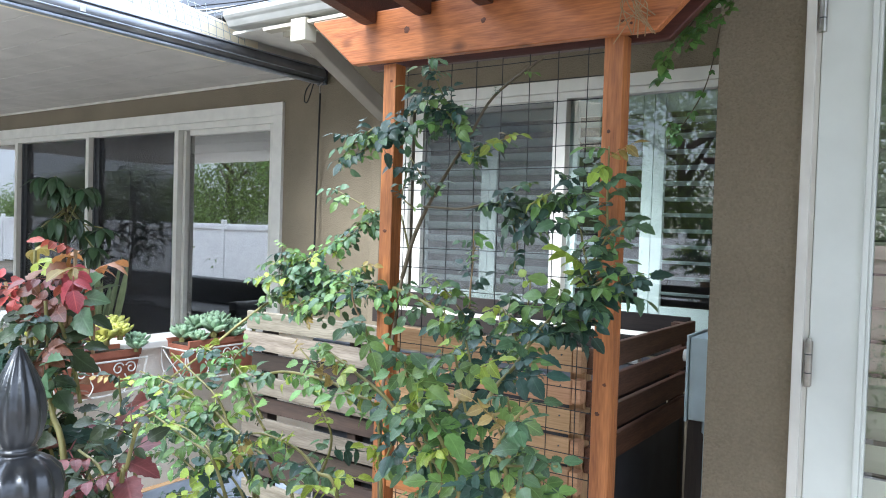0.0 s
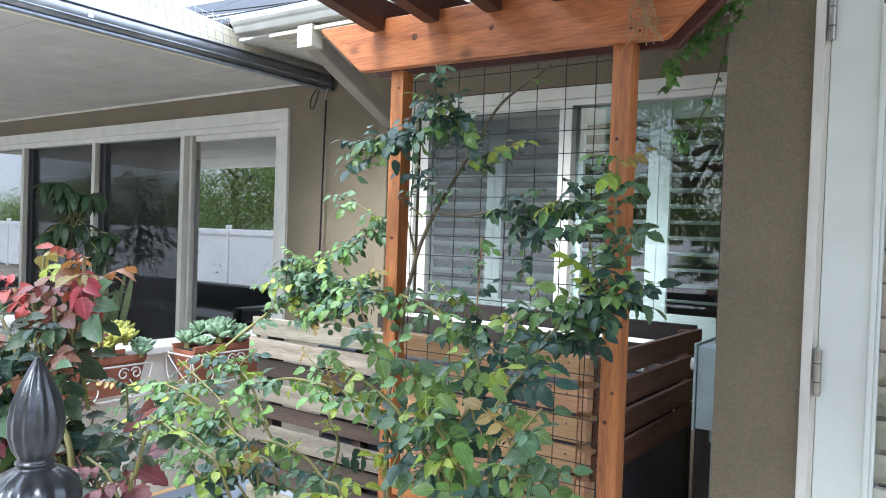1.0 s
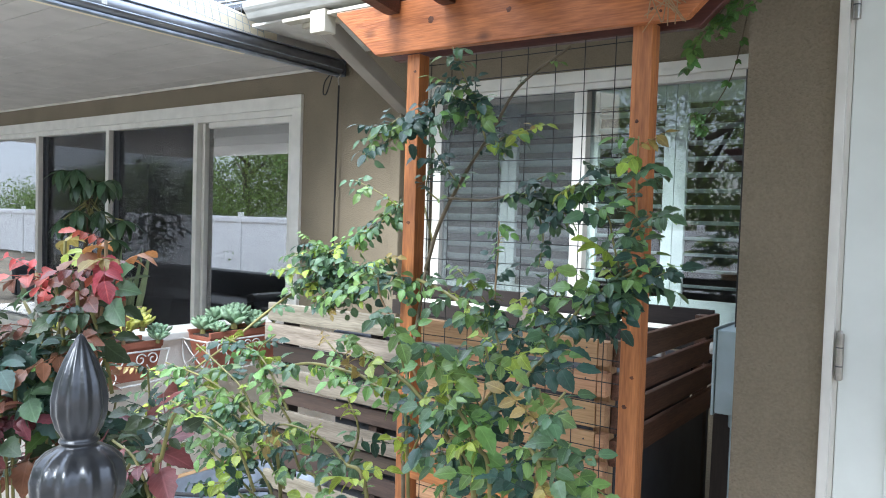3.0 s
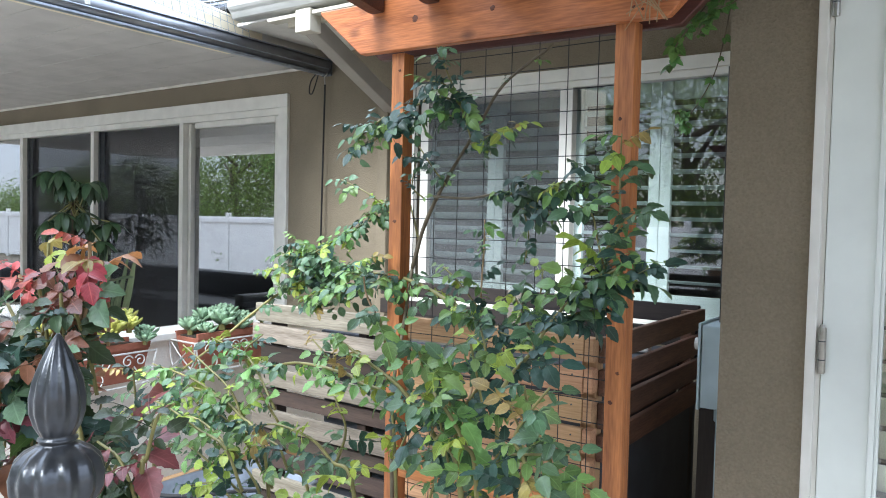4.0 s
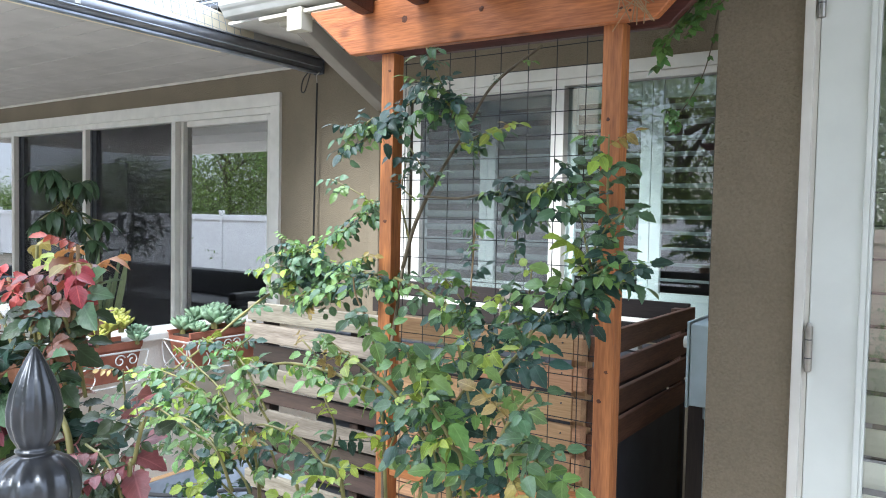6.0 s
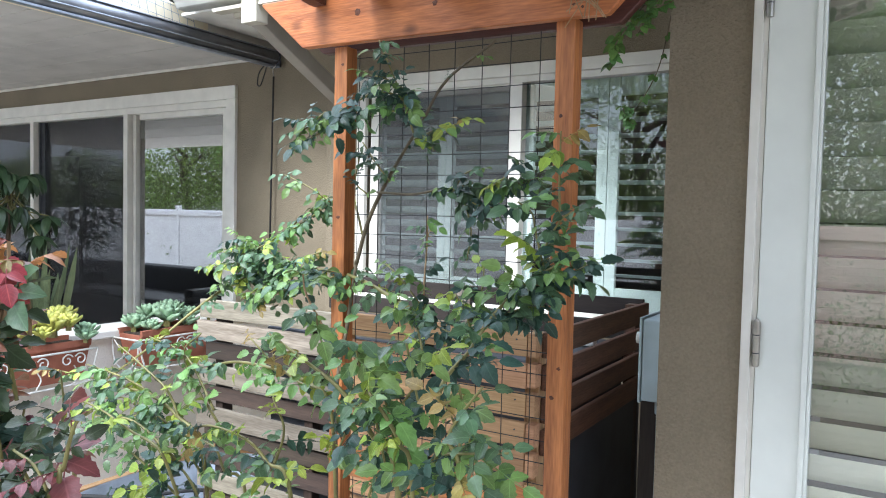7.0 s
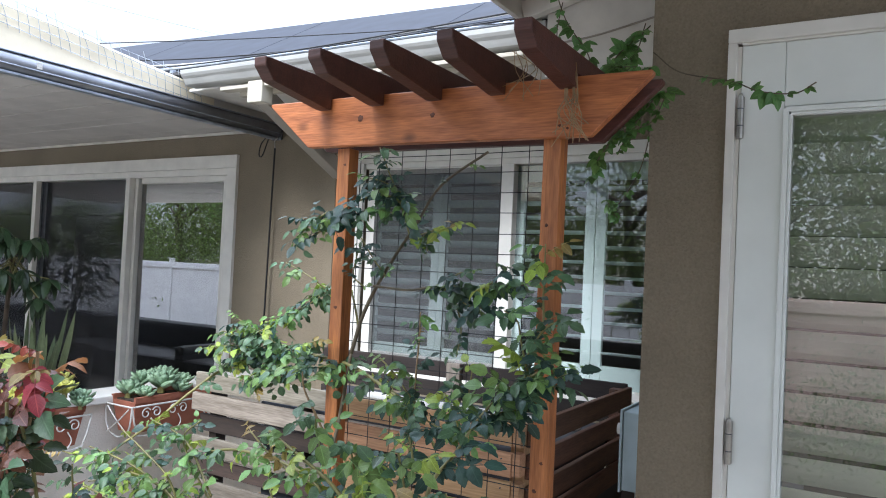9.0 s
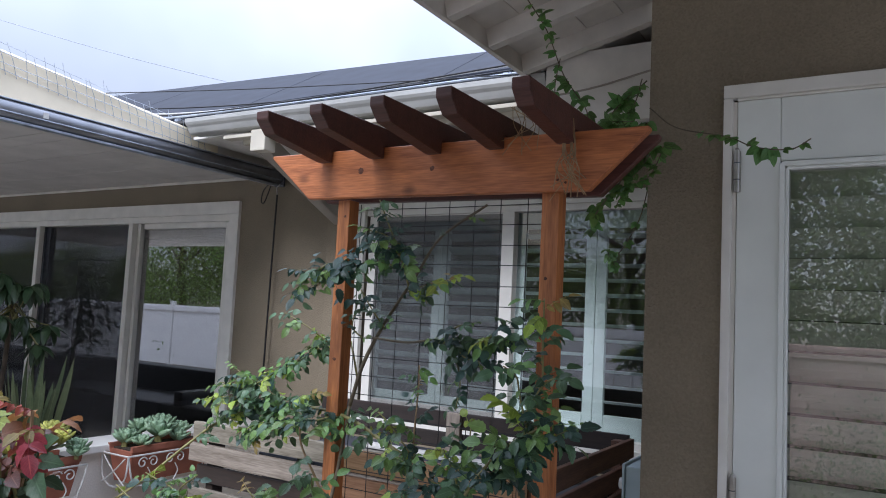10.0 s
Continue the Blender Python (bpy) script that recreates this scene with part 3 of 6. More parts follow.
part("roof_sheet", block(-11.2, XF - 0.31, -1.0, 3.3, 2.505, 2.56), SHINGLE, cover, "dark roof sheet")
part("fascia_end", block(XF - 0.028, XF - 0.002, 2.812, YW - 0.002, 2.43, 2.60), EAVE, cover)

guard = thing("bird_wire", (XF, 1.5, 2.6), "thin galvanised wire mesh bent up along the roof edge", "wire mesh")
for k in range(44):
    yy = 0.56 + k * 0.0495
    lean, top = random.uniform(-0.02, 0.02), edge_top(yy)
    part("wire", tube([(XF + 0.006, yy + 0.03, top - 0.115), (XF + 0.014, yy + 0.012 + lean * 0.3, top - 0.05), (XF + 0.012, yy - 0.012 + lean, top + 0.028 + random.uniform(-0.012, 0.022))], 0.0013, 4), GALV, guard)
for dz, dx in ((-0.10, 0.007), (-0.06, 0.013), (-0.02, 0.014), (0.016, 0.012)):
    part("wire", tube(smooth_line([(XF + dx, yy, edge_top(yy) + dz + 0.006 * math.sin(5 * yy + dz * 60)) for yy in (0.55, 1.0, 1.5, 2.0, 2.4, 2.70)]), 0.0013, 4), GALV, guard)
span = thing("string_cable", (XF, 1.8, 2.68), "thin dark cable strung from the patio roof edge", "cable")
part("cable", tube(smooth_line([(XF - 0.01, 2.08, edge_top(2.08)), (-2.4, 2.28, 2.612), (-1.6, 2.44, 2.60), (-1.02, 2.53, 2.59)]), 0.0026, 5), RUBBER, span)

shade = thing("patio_sunshade", (XF + 0.03, 2.0, 2.45), "black outdoor roller shade housing under the patio roof edge", "roller shade")
bm = bmesh.new()
prof = [(0.045 * math.cos(a) * 0.9, 0.046 * math.sin(a)) for a in (2 * math.pi * k / 14 for k in range(14))]
ends = [[bm.verts.new((XF + 0.03 + px, yy, 2.412 + pz)) for px, pz in prof] for yy in (0.55, 3.30)]
for k in range(14):
    bm.faces.new((ends[0][k], ends[1][k], ends[1][(k + 1) % 14], ends[0][(k + 1) % 14]))
bm.faces.new(ends[0])
bm.faces.new(ends[1][::-1])
bmesh.ops.recalc_face_normals(bm, faces=bm.faces)
part("housing", bm, SHADEBLACK, shade, smooth=True)
part("upper_lip", block(XF + 0.030, XF + 0.066, 0.56, 3.28, 2.4475, 2.4535, 0.002), GALV, shade, "grey aluminium lip")
part("front_rib", block(XF + 0.066, XF + 0.0735, 0.56, 3.28, 2.388, 2.394, 0.002), GALV, shade, "grey aluminium lip")
part("bottom_bar", block(XF + 0.016, XF + 0.05, 0.56, 3.27, 2.352, 2.366, 0.004), GALV, shade, "grey aluminium bottom bar")
part("end_cap", block(XF - 0.012, XF + 0.074, 3.295, 3.312, 2.352, 2.462, 0.01), BLACKMETAL, shade)
part("screw", tube([(XF + 0.05, 3.288, 2.415), (XF + 0.05, 3.284, 2.415)], 0.007, 8), STEEL, shade)
part("sticker", block(XF + 0.0705, XF + 0.0725, 1.73, 1.755, 2.40, 2.427), WHITEMETAL, shade, "small white sticker")
cord = thing("shade_cord", (XF + 0.03, 3.29, 2.38), "dark pull cord with a hook hanging from the shade", "cord")
part("cord", tube([(XF + 0.03, 3.29, 2.30), (XF + 0.02, 3.29, 1.7), (XF + 0.012, 3.29, 1.1)], 0.006, 6), RUBBER, cord)
part("hook", tube(smooth_line([(XF + 0.03, 3.29, 2.39), (XF + 0.045, 3.29, 2.365), (XF + 0.025, 3.29, 2.345), (XF + 0.03, 3.29, 2.30)]), 0.004, 6), STEEL, cord)
part("loop", tube(smooth_line([(XF + 0.0, 3.27, 2.39), (XF - 0.07, 3.27, 2.33), (XF - 0.085, 3.27, 2.26), (XF - 0.06, 3.27, 2.25), (XF - 0.03, 3.27, 2.31), (XF + 0.0, 3.27, 2.385)]), 0.004, 6), RUBBER, cord)

tagged(part("ceiling_trim", block(-11.0, XF - 0.035, YW - 0.022, YW - 0.0045, 2.418, 2.436, 0.004), EAVE), "thin painted trim under the patio ceiling", "trim", kind="structure")
tagged(part("low_wall", block(-3.27, -3.11, -1.0, YW - 0.003, 0.0, 0.845), CREAM), "low cream stucco wall beside the patio", "wall", kind="structure")
tagged(part("low_wall_cap", block(-3.30, -3.075, -1.02, YW - 0.005, 0.849, 0.885, 0.006), TRIM), "white painted cap of the low wall", "trim", kind="structure")
bed = thing("timber_edging", (-2.95, 1.6, 0.0), "brown timber edging boards at the foot of the low wall", "timber edging")
board("plank", (-2.95, -0.8, 0.105), (-2.95, 3.2, 0.105), 0.21, 0.04, CRATE, bed)
board("plank", (-2.90, -0.8, 0.045), (-2.90, 3.2, 0.045), 0.075, 0.06, CRATE, bed)

# ---- main eave ----
eave = thing("main_eave", (-2.0, 2.6, 2.5), "beige eave boards of the main roof", "eave", kind="structure")
part("soffit", block(-3.13, -0.36, 2.60, YW - 0.003, 2.50, 2.515), EAVE, eave)
part("fascia", block(-2.70, -0.36, 2.565, 2.595, 2.43, 2.565), BEIGE, eave)
for xx in (-2.2, -1.6, -1.0):
    part("rafter_tail", block(xx - 0.02, xx + 0.02, 2.597, YW - 0.004, 2.42, 2.499, 0.003), EAVE, eave)
gut = thing("gutter", (-2.0, 2.5, 2.5), "pale grey metal gutter along the eave", "gutter", kind="structure")
bm = bmesh.new()
prof = ((2.562, 2.485), (2.500, 2.485), (2.488, 2.490), (2.480, 2.502), (2.472, 2.516), (2.460, 2.528), (2.452, 2.540), (2.450, 2.560), (2.456, 2.560), (2.459, 2.545), (2.490, 2.50), (2.555, 2.50), (2.556, 2.556), (2.562, 2.556))
ends = [[bm.verts.new((xx, py, pz + (0.012 if xx < -2 else 0))) for py, pz in prof] for xx in (-3.03, -0.95)]
n = len(prof)
for k in range(n):
    bm.faces.new((ends[0][k], ends[1][k], ends[1][(k + 1) % n], ends[0][(k + 1) % n]))
bm.faces.new(ends[0])
bm.faces.new(ends[1][::-1])
bmesh.ops.recalc_face_normals(bm, faces=bm.faces)
part("gutter_channel", bm, GUTTER, gut, smooth=False)
part("gutter_trim", block(-2.78, -2.574, 2.50, 2.56, 2.452, 2.470, 0.003), BEIGE, gut)
part("gutter_trim", block(-2.466, -0.97, 2.50, 2.56, 2.452, 2.470, 0.003), BEIGE, gut)

spout = thing("downspout", (-2.66, 3.28, 0.0), "beige metal downspout running back to the wall", "downspout")
part("elbow", block(-2.570, -2.470, 2.49, 2.57, 2.372, 2.482, 0.006), BEIGE, spout)
board("diagonal_pipe", (-2.520, 2.54, 2.420), (-2.60, 3.31, 2.12), 0.085, 0.075, PIPE, spout, bevel=0.008)
board("pipe", (-2.645, 3.29, 0.0), (-2.645, 3.29, 2.15), 0.075, 0.06, STUCCO, spout, up=(1, 0, 0), bevel=0.008, label="brown painted pipe")

roof = thing("main_roof", (-4.0, 4.0, 2.6), "dark shingled main roof", "roof", kind="structure")
bm = bmesh.new()
q = [bm.verts.new(p) for p in ((-12, 2.56, 2.605), (-0.3, 2.56, 2.605), (-0.3, 8.0, 4.10), (-12, 8.0, 4.10), (-12, 2.56, 2.59), (-0.3, 2.56, 2.59), (-0.3, 8.0, 4.05), (-12, 8.0, 4.05))]
for f in ((0, 1, 2, 3), (7, 6, 5, 4), (0, 4, 5, 1), (1, 5, 6, 2), (2, 6, 7, 3), (3, 7, 4, 0)):
    bm.faces.new([q[i] for i in f])
part("shingles", bm, SHINGLE, roof)
solar = thing("solar_array", (-4.0, 3.4, 2.9), "row of dark solar panels on roof brackets", "solar panels")
for k in range(4):
    x0 = -6.95 + k * 1.53
    zc = 3.345 - 0.055 * k
    board("solar_panel", (x0, 4.0, zc), (x0 + 1.526, 4.0, zc - 0.054), 1.35, 0.045, PANEL, solar, up=(0, 0.85, 0.52), bevel=0.003)
    for xx in (x0 + 0.3, x0 + 1.15):
        part("bracket", block(xx, xx + 0.02, 3.42, 3.45, 2.83, zc - 0.36), GALV, solar)
        part("clamp", block(xx - 0.008, xx + 0.022, 3.405, 3.42, zc - 0.40, zc - 0.375, 0.003), WHITEMETAL, solar)
part("mounting_rail", block(-6.9, -0.8, 3.40, 3.44, 2.92, 2.96, 0.004), PANEL, solar)
for k in range(11):
    xx = -5.3 + 0.42 * k + 0.05 * math.sin(3.1 * k)
    part("rail_foot", block(xx, xx + 0.03, 3.17, 3.20, 2.775, 2.86, 0.003), GALV, solar)
    if k % 3 == 1:
        part("junction_box", block(xx + 0.12, xx + 0.24, 3.30, 3.36, 2.86, 2.93, 0.006), DARKBOX, solar)
part("conduit", tube(smooth_line([(-5.2, 2.60, 2.70), (-3.4, 2.585, 2.64), (-2.2, 2.58, 2.622), (-0.95, 2.58, 2.618)]), 0.007, 6), GALV, solar, "grey metal conduit")
part("mounting_rail", block(-6.9, -0.8, 3.20, 3.23, 2.80, 2.83, 0.004), PANEL, solar)
for k, (za, zb, ya) in enumerate(((2.735, 2.70, 2.75), (2.665, 2.68, 2.62), (2.64, 2.66, 2.56), (2.70, 2.73, 2.9))):
    c = thing("roof_cable", (-2.0, ya, za), "thin dark cable strung along the roof", "cable", "roof cables")
    part("cable", tube(smooth_line([(-4.6 + 0.4 * k, ya, za + 0.12 - 0.03 * k), (-3.2, ya, za), (-2.2, ya, (za + zb) / 2 - 0.02), (-0.9, ya, zb)]), 0.0045, 5), RUBBER if k != 1 else WHITEMETAL, c)
c = thing("overhead_line", (-9.0, 9.0, 6.0), "thin overhead service wire against the sky", "cable")
part("cable", tube(smooth_line([(-19.0, 7.5, 8.3), (-12.5, 8.0, 6.2), (-7.6, 8.05, 4.72), (-6.3, 7.95, 4.06)]), 0.0055, 4), GALV, c)

# eave of the door wing, above the arbor
wing = thing("wing_eave", (-0.7, 2.0, 2.6), "pale painted eave with rafter tails above the door wall", "eave", kind="structure")
XE = -1.02
slope = 0.24
# unseen south end is added out to y -1.8 to shade the door wall
board("fascia", (XE, -1.75, 2.585), (XE, 2.55, 2.585), 0.085, 0.022, EAVE, wing)
for k in range(15):
    yy = -1.615 + k * 0.285
    board("rafter_tail", (XE + 0.014, yy, 2.575), (XR + 0.3, yy, 2.575 + slope * (XR + 0.3 - XE)), 0.075, 0.04, EAVE, wing)
for k in range(8):
    xx = XE + 0.01 + k * 0.135
    zz = 2.625 + slope * (xx - XE)
    board("soffit_board", (xx + 0.06, -1.75, zz), (xx + 0.06, 2.9, zz), 0.137, 0.014, EAVE, wing, up=(1, 0, slope), bevel=0.002)
bm = bmesh.new()
q = [bm.verts.new((x, y, 2.645 + slope * (x - XE) + dz)) for dz in (0, 0.05) for x, y in ((XE - 0.02, -1.8), (3.6, -1.8), (3.6, 6.2), (XE - 0.02, 6.2))]
for f in ((3, 2, 1, 0), (4, 5, 6, 7), (0, 1, 5, 4), (1, 2, 6, 5), (2, 3, 7, 6), (3, 0, 4, 7)):
    bm.faces.new([q[i] for i in f])
part("shingles", bm, SHINGLE, wing)
part("frieze", block(-0.93, XR - 0.004, 2.42, 2.45, 2.33, 2.61, 0.003), EAVE, wing)
part("cable", tube(smooth_line([(-1.0, 2.40, 2.44), (-0.75, 2.40, 2.455), (-0.5, 2.40, 2.50), (-0.36, 2.40, 2.52)]), 0.004, 5), PIPE, wing)

# ---- arbor ----
arbor = thing("garden_arbor", (-0.8, 1.45, 0.0), "stained cedar garden arbor with dark red rafters", "arbor")
XPL, XPR, PW, PD = -1.089, -0.476, 0.040, 0.042
YB = 1.42
for xx in (XPL, XPR):
    board("post", (xx, YB + 0.025 + PD / 2, 0.0), (xx, YB + 0.025 + PD / 2, 1.905), PW + 0.004 * (xx > -1), PD, CEDAR, arbor, up=(1, 0, 0), bevel=0.002)


def beam(y0, y1, material, label):
    bm = bmesh.new()
    out = ((-1.345, 2.040), (-1.345, 2.032), (-1.198, 1.908), (-0.377, 1.898), (-0.243, 2.024), (-0.243, 2.034))
    ends = [[bm.verts.new((x + 0.795, yy - YB, z - 1.97)) for x, z in out] for yy in (y0, y1)]
    for k in range(6):
        bm.faces.new((ends[0][k], ends[1][k], ends[1][(k + 1) % 6], ends[0][(k + 1) % 6]))
    bm.faces.new(ends[0])
    bm.faces.new(ends[1][::-1])
    bmesh.ops.recalc_face_normals(bm, faces=bm.faces)
    bmesh.ops.bevel(bm, geom=list(bm.edges), offset=0.0025, segments=1, affect="EDGES")
    part("beam", bm, material, arbor, label, pose(-0.795, YB, 1.97))


beam(YB, YB + 0.024, CEDAR, "orange stained front beam with angled ends")
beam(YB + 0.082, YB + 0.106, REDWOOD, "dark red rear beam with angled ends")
for xr in (-1.135, -0.960, -0.783, -0.608, -0.430):
    bm = bmesh.new()
    out = ((-0.255, 0.062), (-0.255, 0.040), (-0.225, 0.008), (-0.02, -0.020), (0.0, -0.020), (0.0, 0.013), (0.108, 0.013), (0.108, -0.02), (0.24, 0.0), (0.28, 0.03), (0.28, 0.062))
    ends = [[bm.verts.new((dx, py, pz)) for py, pz in out] for dx in (-0.02, 0.02)]
    n = len(out)
    for k in range(n):
        bm.faces.new((ends[0][k], ends[1][k], ends[1][(k + 1) % n], ends[0][(k + 1) % n]))
    bm.faces.new(ends[0])
    bm.faces.new(ends[1][::-1])
    bmesh.ops.recalc_face_normals(bm, faces=bm.faces)
    bmesh.ops.bevel(bm, geom=list(bm.edges), offset=0.002, segments=1, affect="EDGES")
    part("rafter", bm, REDWOOD, arbor, "dark red rafter with a shaped end", pose(xr, YB - 0.003, 2.026, 0, 0, random.uniform(-0.8, 0.8)))
KNOT = mat("wood_knot", (0.10, 0.032, 0.014), 0.6, vary=0.5, scale=60, bump=0.4, bump_scale=200)
for kx, ky, kz, kr in ((-1.017, YB, 1.978, 0.011), (-0.792, YB, 1.972, 0.008), (-1.09, YB + 0.025, 1.47, 0.007), (-1.082, YB + 0.025, 1.86, 0.005), (-0.482, YB + 0.025, 1.70, 0.005),
                       (-0.470, YB + 0.025, 1.155, 0.005), (-0.484, YB + 0.025, 1.09, 0.006), (-0.45, YB, 1.925, 0.004), (-0.43, YB, 1.918, 0.004)):
    rr = random.Random(int(-1000 * kx))
    bm = bmesh.new()
    ring = [bm.verts.new((kx + kr * rr.uniform(0.6, 1.25) * math.cos(a), ky - 0.0008, kz + kr * rr.uniform(0.5, 0.95) * math.sin(a))) for a in (2 * math.pi * q / 14 for q in range(14))]
    mid = bm.verts.new((kx, ky - 0.0016, kz))
    for q in range(14):
        bm.faces.new((ring[q], ring[(q + 1) % 14], mid))
    part("knot", bm, KNOT, arbor, "dark wood knot")
board("crossbar", (XPL + 0.022, YB + 0.045, 0.832), (XPR - 0.024, YB + 0.045, 0.832), 0.066, 0.03, CEDAR, arbor)
trellis = part("trellis_mesh", tube([(XPL + 0.02, YB + 0.078, 0.2), (XPL + 0.02, YB + 0.078, 1.9)], 0.0012, 5), WIRE, arbor, "dark welded wire mesh")
for k in range(34):
    zz = 1.885 - k * 0.0508
    part("wire", tube([(XPL + 0.0, YB + 0.081, zz), ((XPL + XPR) / 2, YB + 0.083 + random.uniform(-0.003, 0.003), zz + random.uniform(-0.003, 0.003)), (XPR - 0.0, YB + 0.081, zz)], 0.0012, 5), WIRE, trellis)
for k in range(8):
    xx = XPL + 0.085 + k * 0.0745
    part("wire", tube([(xx, YB + 0.0785, 0.2), (xx + random.uniform(-0.004, 0.004), YB + 0.079, 1.1), (xx, YB + 0.0785, 1.9)], 0.0012, 5), WIRE, trellis)

# ---- slatted screens round the machine ----
pallet = thing("pallet_screen", (-1.65, 1.92, 0.0), "weathered grey pallet screen of horizontal slats", "pallet")
z = 1.137
for k in range(13):
    # these slats are a darker brown and set back behind the pale ones
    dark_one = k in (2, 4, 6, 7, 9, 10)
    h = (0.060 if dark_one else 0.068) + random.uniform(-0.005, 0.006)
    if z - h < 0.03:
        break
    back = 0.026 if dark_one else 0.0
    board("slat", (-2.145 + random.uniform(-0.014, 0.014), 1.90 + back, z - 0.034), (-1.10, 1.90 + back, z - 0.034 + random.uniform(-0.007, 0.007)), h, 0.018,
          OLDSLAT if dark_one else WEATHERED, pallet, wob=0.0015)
    z -= 0.083
for xx in (-2.08, -1.62, -1.15):
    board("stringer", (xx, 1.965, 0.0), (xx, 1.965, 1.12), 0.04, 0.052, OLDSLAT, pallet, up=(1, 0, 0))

crate = thing("slatted_enclosure", (-0.85, 2.0, 0.0), "raw pine slatted enclosure with dark brown sides", "enclosure")
z = 1.193
for k in range(14):
    h = 0.063
    if z - h < 0.03:
        break
    board("slat", (-1.26, 1.64, z - h / 2), (-0.632, 1.64, z - h / 2 + random.uniform(-0.003, 0.003)), h, 0.018, CRATE, crate, wob=0.001)
    part("slat_end", block(-0.630, -0.607, 1.632, 1.668, z - h + 0.002, z - 0.002, 0.002), CRATE, crate)
    if k < 4:
        part("nail", tube([(-0.66, 1.632, z - h * 0.3), (-0.66, 1.6285, z - h * 0.3)], 0.0022, 6), BLACKMETAL, crate)
    z -= 0.0765
z = 1.193
# side slats are a darker brown than the front ones
for k in range(4):
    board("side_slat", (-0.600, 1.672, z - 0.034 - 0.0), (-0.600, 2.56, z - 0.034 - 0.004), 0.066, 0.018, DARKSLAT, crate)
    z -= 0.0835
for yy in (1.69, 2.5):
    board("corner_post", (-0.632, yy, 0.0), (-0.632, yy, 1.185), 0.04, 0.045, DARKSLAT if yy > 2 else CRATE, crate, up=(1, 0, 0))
board("corner_post", (-1.245, 1.68, 0.0), (-1.245, 1.68, 1.18), 0.04, 0.04, CRATE, crate, up=(1, 0, 0))
# back slats coloured near black for the shaded inside of the enclosure
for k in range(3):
    board("back_slat", (-2.05, 2.56, 1.165 - 0.085 * k), (-0.61, 2.56, 1.165 - 0.085 * k), 0.066, 0.018, SHADESLAT, crate)
board("upright", (-1.33, 2.535, 0.0), (-1.33, 2.535, 1.20), 0.065, 0.025, WEATHERED, crate, up=(1, 0, 0))
machine = thing("air_conditioner", (-1.2, 2.2, 0.0), "dark outdoor machine with a pale lid inside the slats", "air conditioner")
part("body", block(-1.85, -0.66, 1.98, 2.50, 0.0, 1.02, 0.015), DARKBOX, machine)
part("lid", block(-1.86, -0.655, 1.97, 2.51, 1.024, 1.05, 0.01), DARKBOX, machine)
part("lid_edge", block(-1.6, -0.70, 2.30, 2.34, 1.054, 1.075, 0.006), WHITEMETAL, machine, "white lid strip")
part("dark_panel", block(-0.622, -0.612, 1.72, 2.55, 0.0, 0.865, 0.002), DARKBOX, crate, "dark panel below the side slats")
plank = thing("leaning_plank", (-0.37, 2.0, 0.0), "weathered upright plank below the electrical box", "plank")
board("plank", (-0.425, 1.99, 0.0), (-0.418, 1.99, 0.985), 0.05, 0.02, SHADESLAT, plank, up=(1, 0, 0))
ebox = thing("electrical_box", (-0.38, 1.95, 1.0), "pale grey electrical box on the return wall", "electrical box")
part("body", block(-0.416, XR - 0.001, 1.885, 2.09, 1.003, 1.219, 0.004), GREYBOX, ebox)
part("cover", block(-0.424, -0.417, 1.88, 2.095, 0.998, 1.2245, 0.002), GREYBOX, ebox)
part("knockout", tube([(-0.388, 1.8845, 1.05), (-0.388, 1.8825, 1.05)], 0.012, 16), GREYBOX, ebox)
part("cap", tube([(-0.424, 1.90, 1.168), (-0.434, 1.90, 1.168)], 0.016, 14), WHITEMETAL, ebox, "white round plug")
part("conduit", tube([(-0.392, 1.98, 1.219), (-0.392, 1.98, 1.9)], 0.0055, 8), WIRE, ebox)
part("conduit", tube([(-0.372, 1.93, 0.02), (-0.372, 1.93, 1.003)], 0.013, 10), GREYBOX, ebox)
part("coupling", tube([(-0.372, 1.93, 0.965), (-0.372, 1.93, 1.002)], 0.018, 10), GREYBOX, ebox)

# ---- fence post with its finial ----
post = thing("fence_post", (-0.183, 0.091, 0.0), "black iron fence post with a fluted bud finial", "fence post")
part("shaft", block(-0.0125 - 0.183, 0.0125 - 0.183, 0.091 - 0.0125, 0.091 + 0.0125, 0.0, 1.352, 0.002), BLACKMETAL, post)
bud = [(0.0006, 1.425, 0), (0.0018, 1.423, 0.2), (0.0042, 1.417, 0.7), (0.0072, 1.409, 1), (0.0098, 1.400, 1), (0.0111, 1.391, 1), (0.0109, 1.383, 1), (0.0092, 1.3755, 0.8), (0.0070, 1.3705, 0.2),
       (0.0066, 1.3695, 0), (0.0076, 1.3685, 0), (0.0078, 1.3675, 0), (0.0070, 1.3665, 0), (0.0068, 1.3655, 0), (0.0085, 1.3645, 0.2), (0.0130, 1.3615, 0.8), (0.0168, 1.3565, 1), (0.0186, 1.349, 1),
       (0.0182, 1.341, 1), (0.0150, 1.333, 0.8), (0.0120, 1.3295, 0.2), (0.0125, 1.325, 0)]
part("finial", lathe([(r, 1.425 + (z - 1.425) * 0.76, f) for r, z, f in bud[::-1]], 96, 12, 0.10), BLACKMETAL, post, "fluted bud finial", pose(-0.183, 0.091, 0), smooth=True)

# ---- tub ----
tub = thing("galvanised_tub", (-2.5, 2.0, 0.0), "oval galvanised steel tub on the patio", "tub")


def oval(a, b, z, n=40):
    return [(a * math.cos(2 * math.pi * k / n), b * math.sin(2 * math.pi * k / n), z) for k in range(n)]


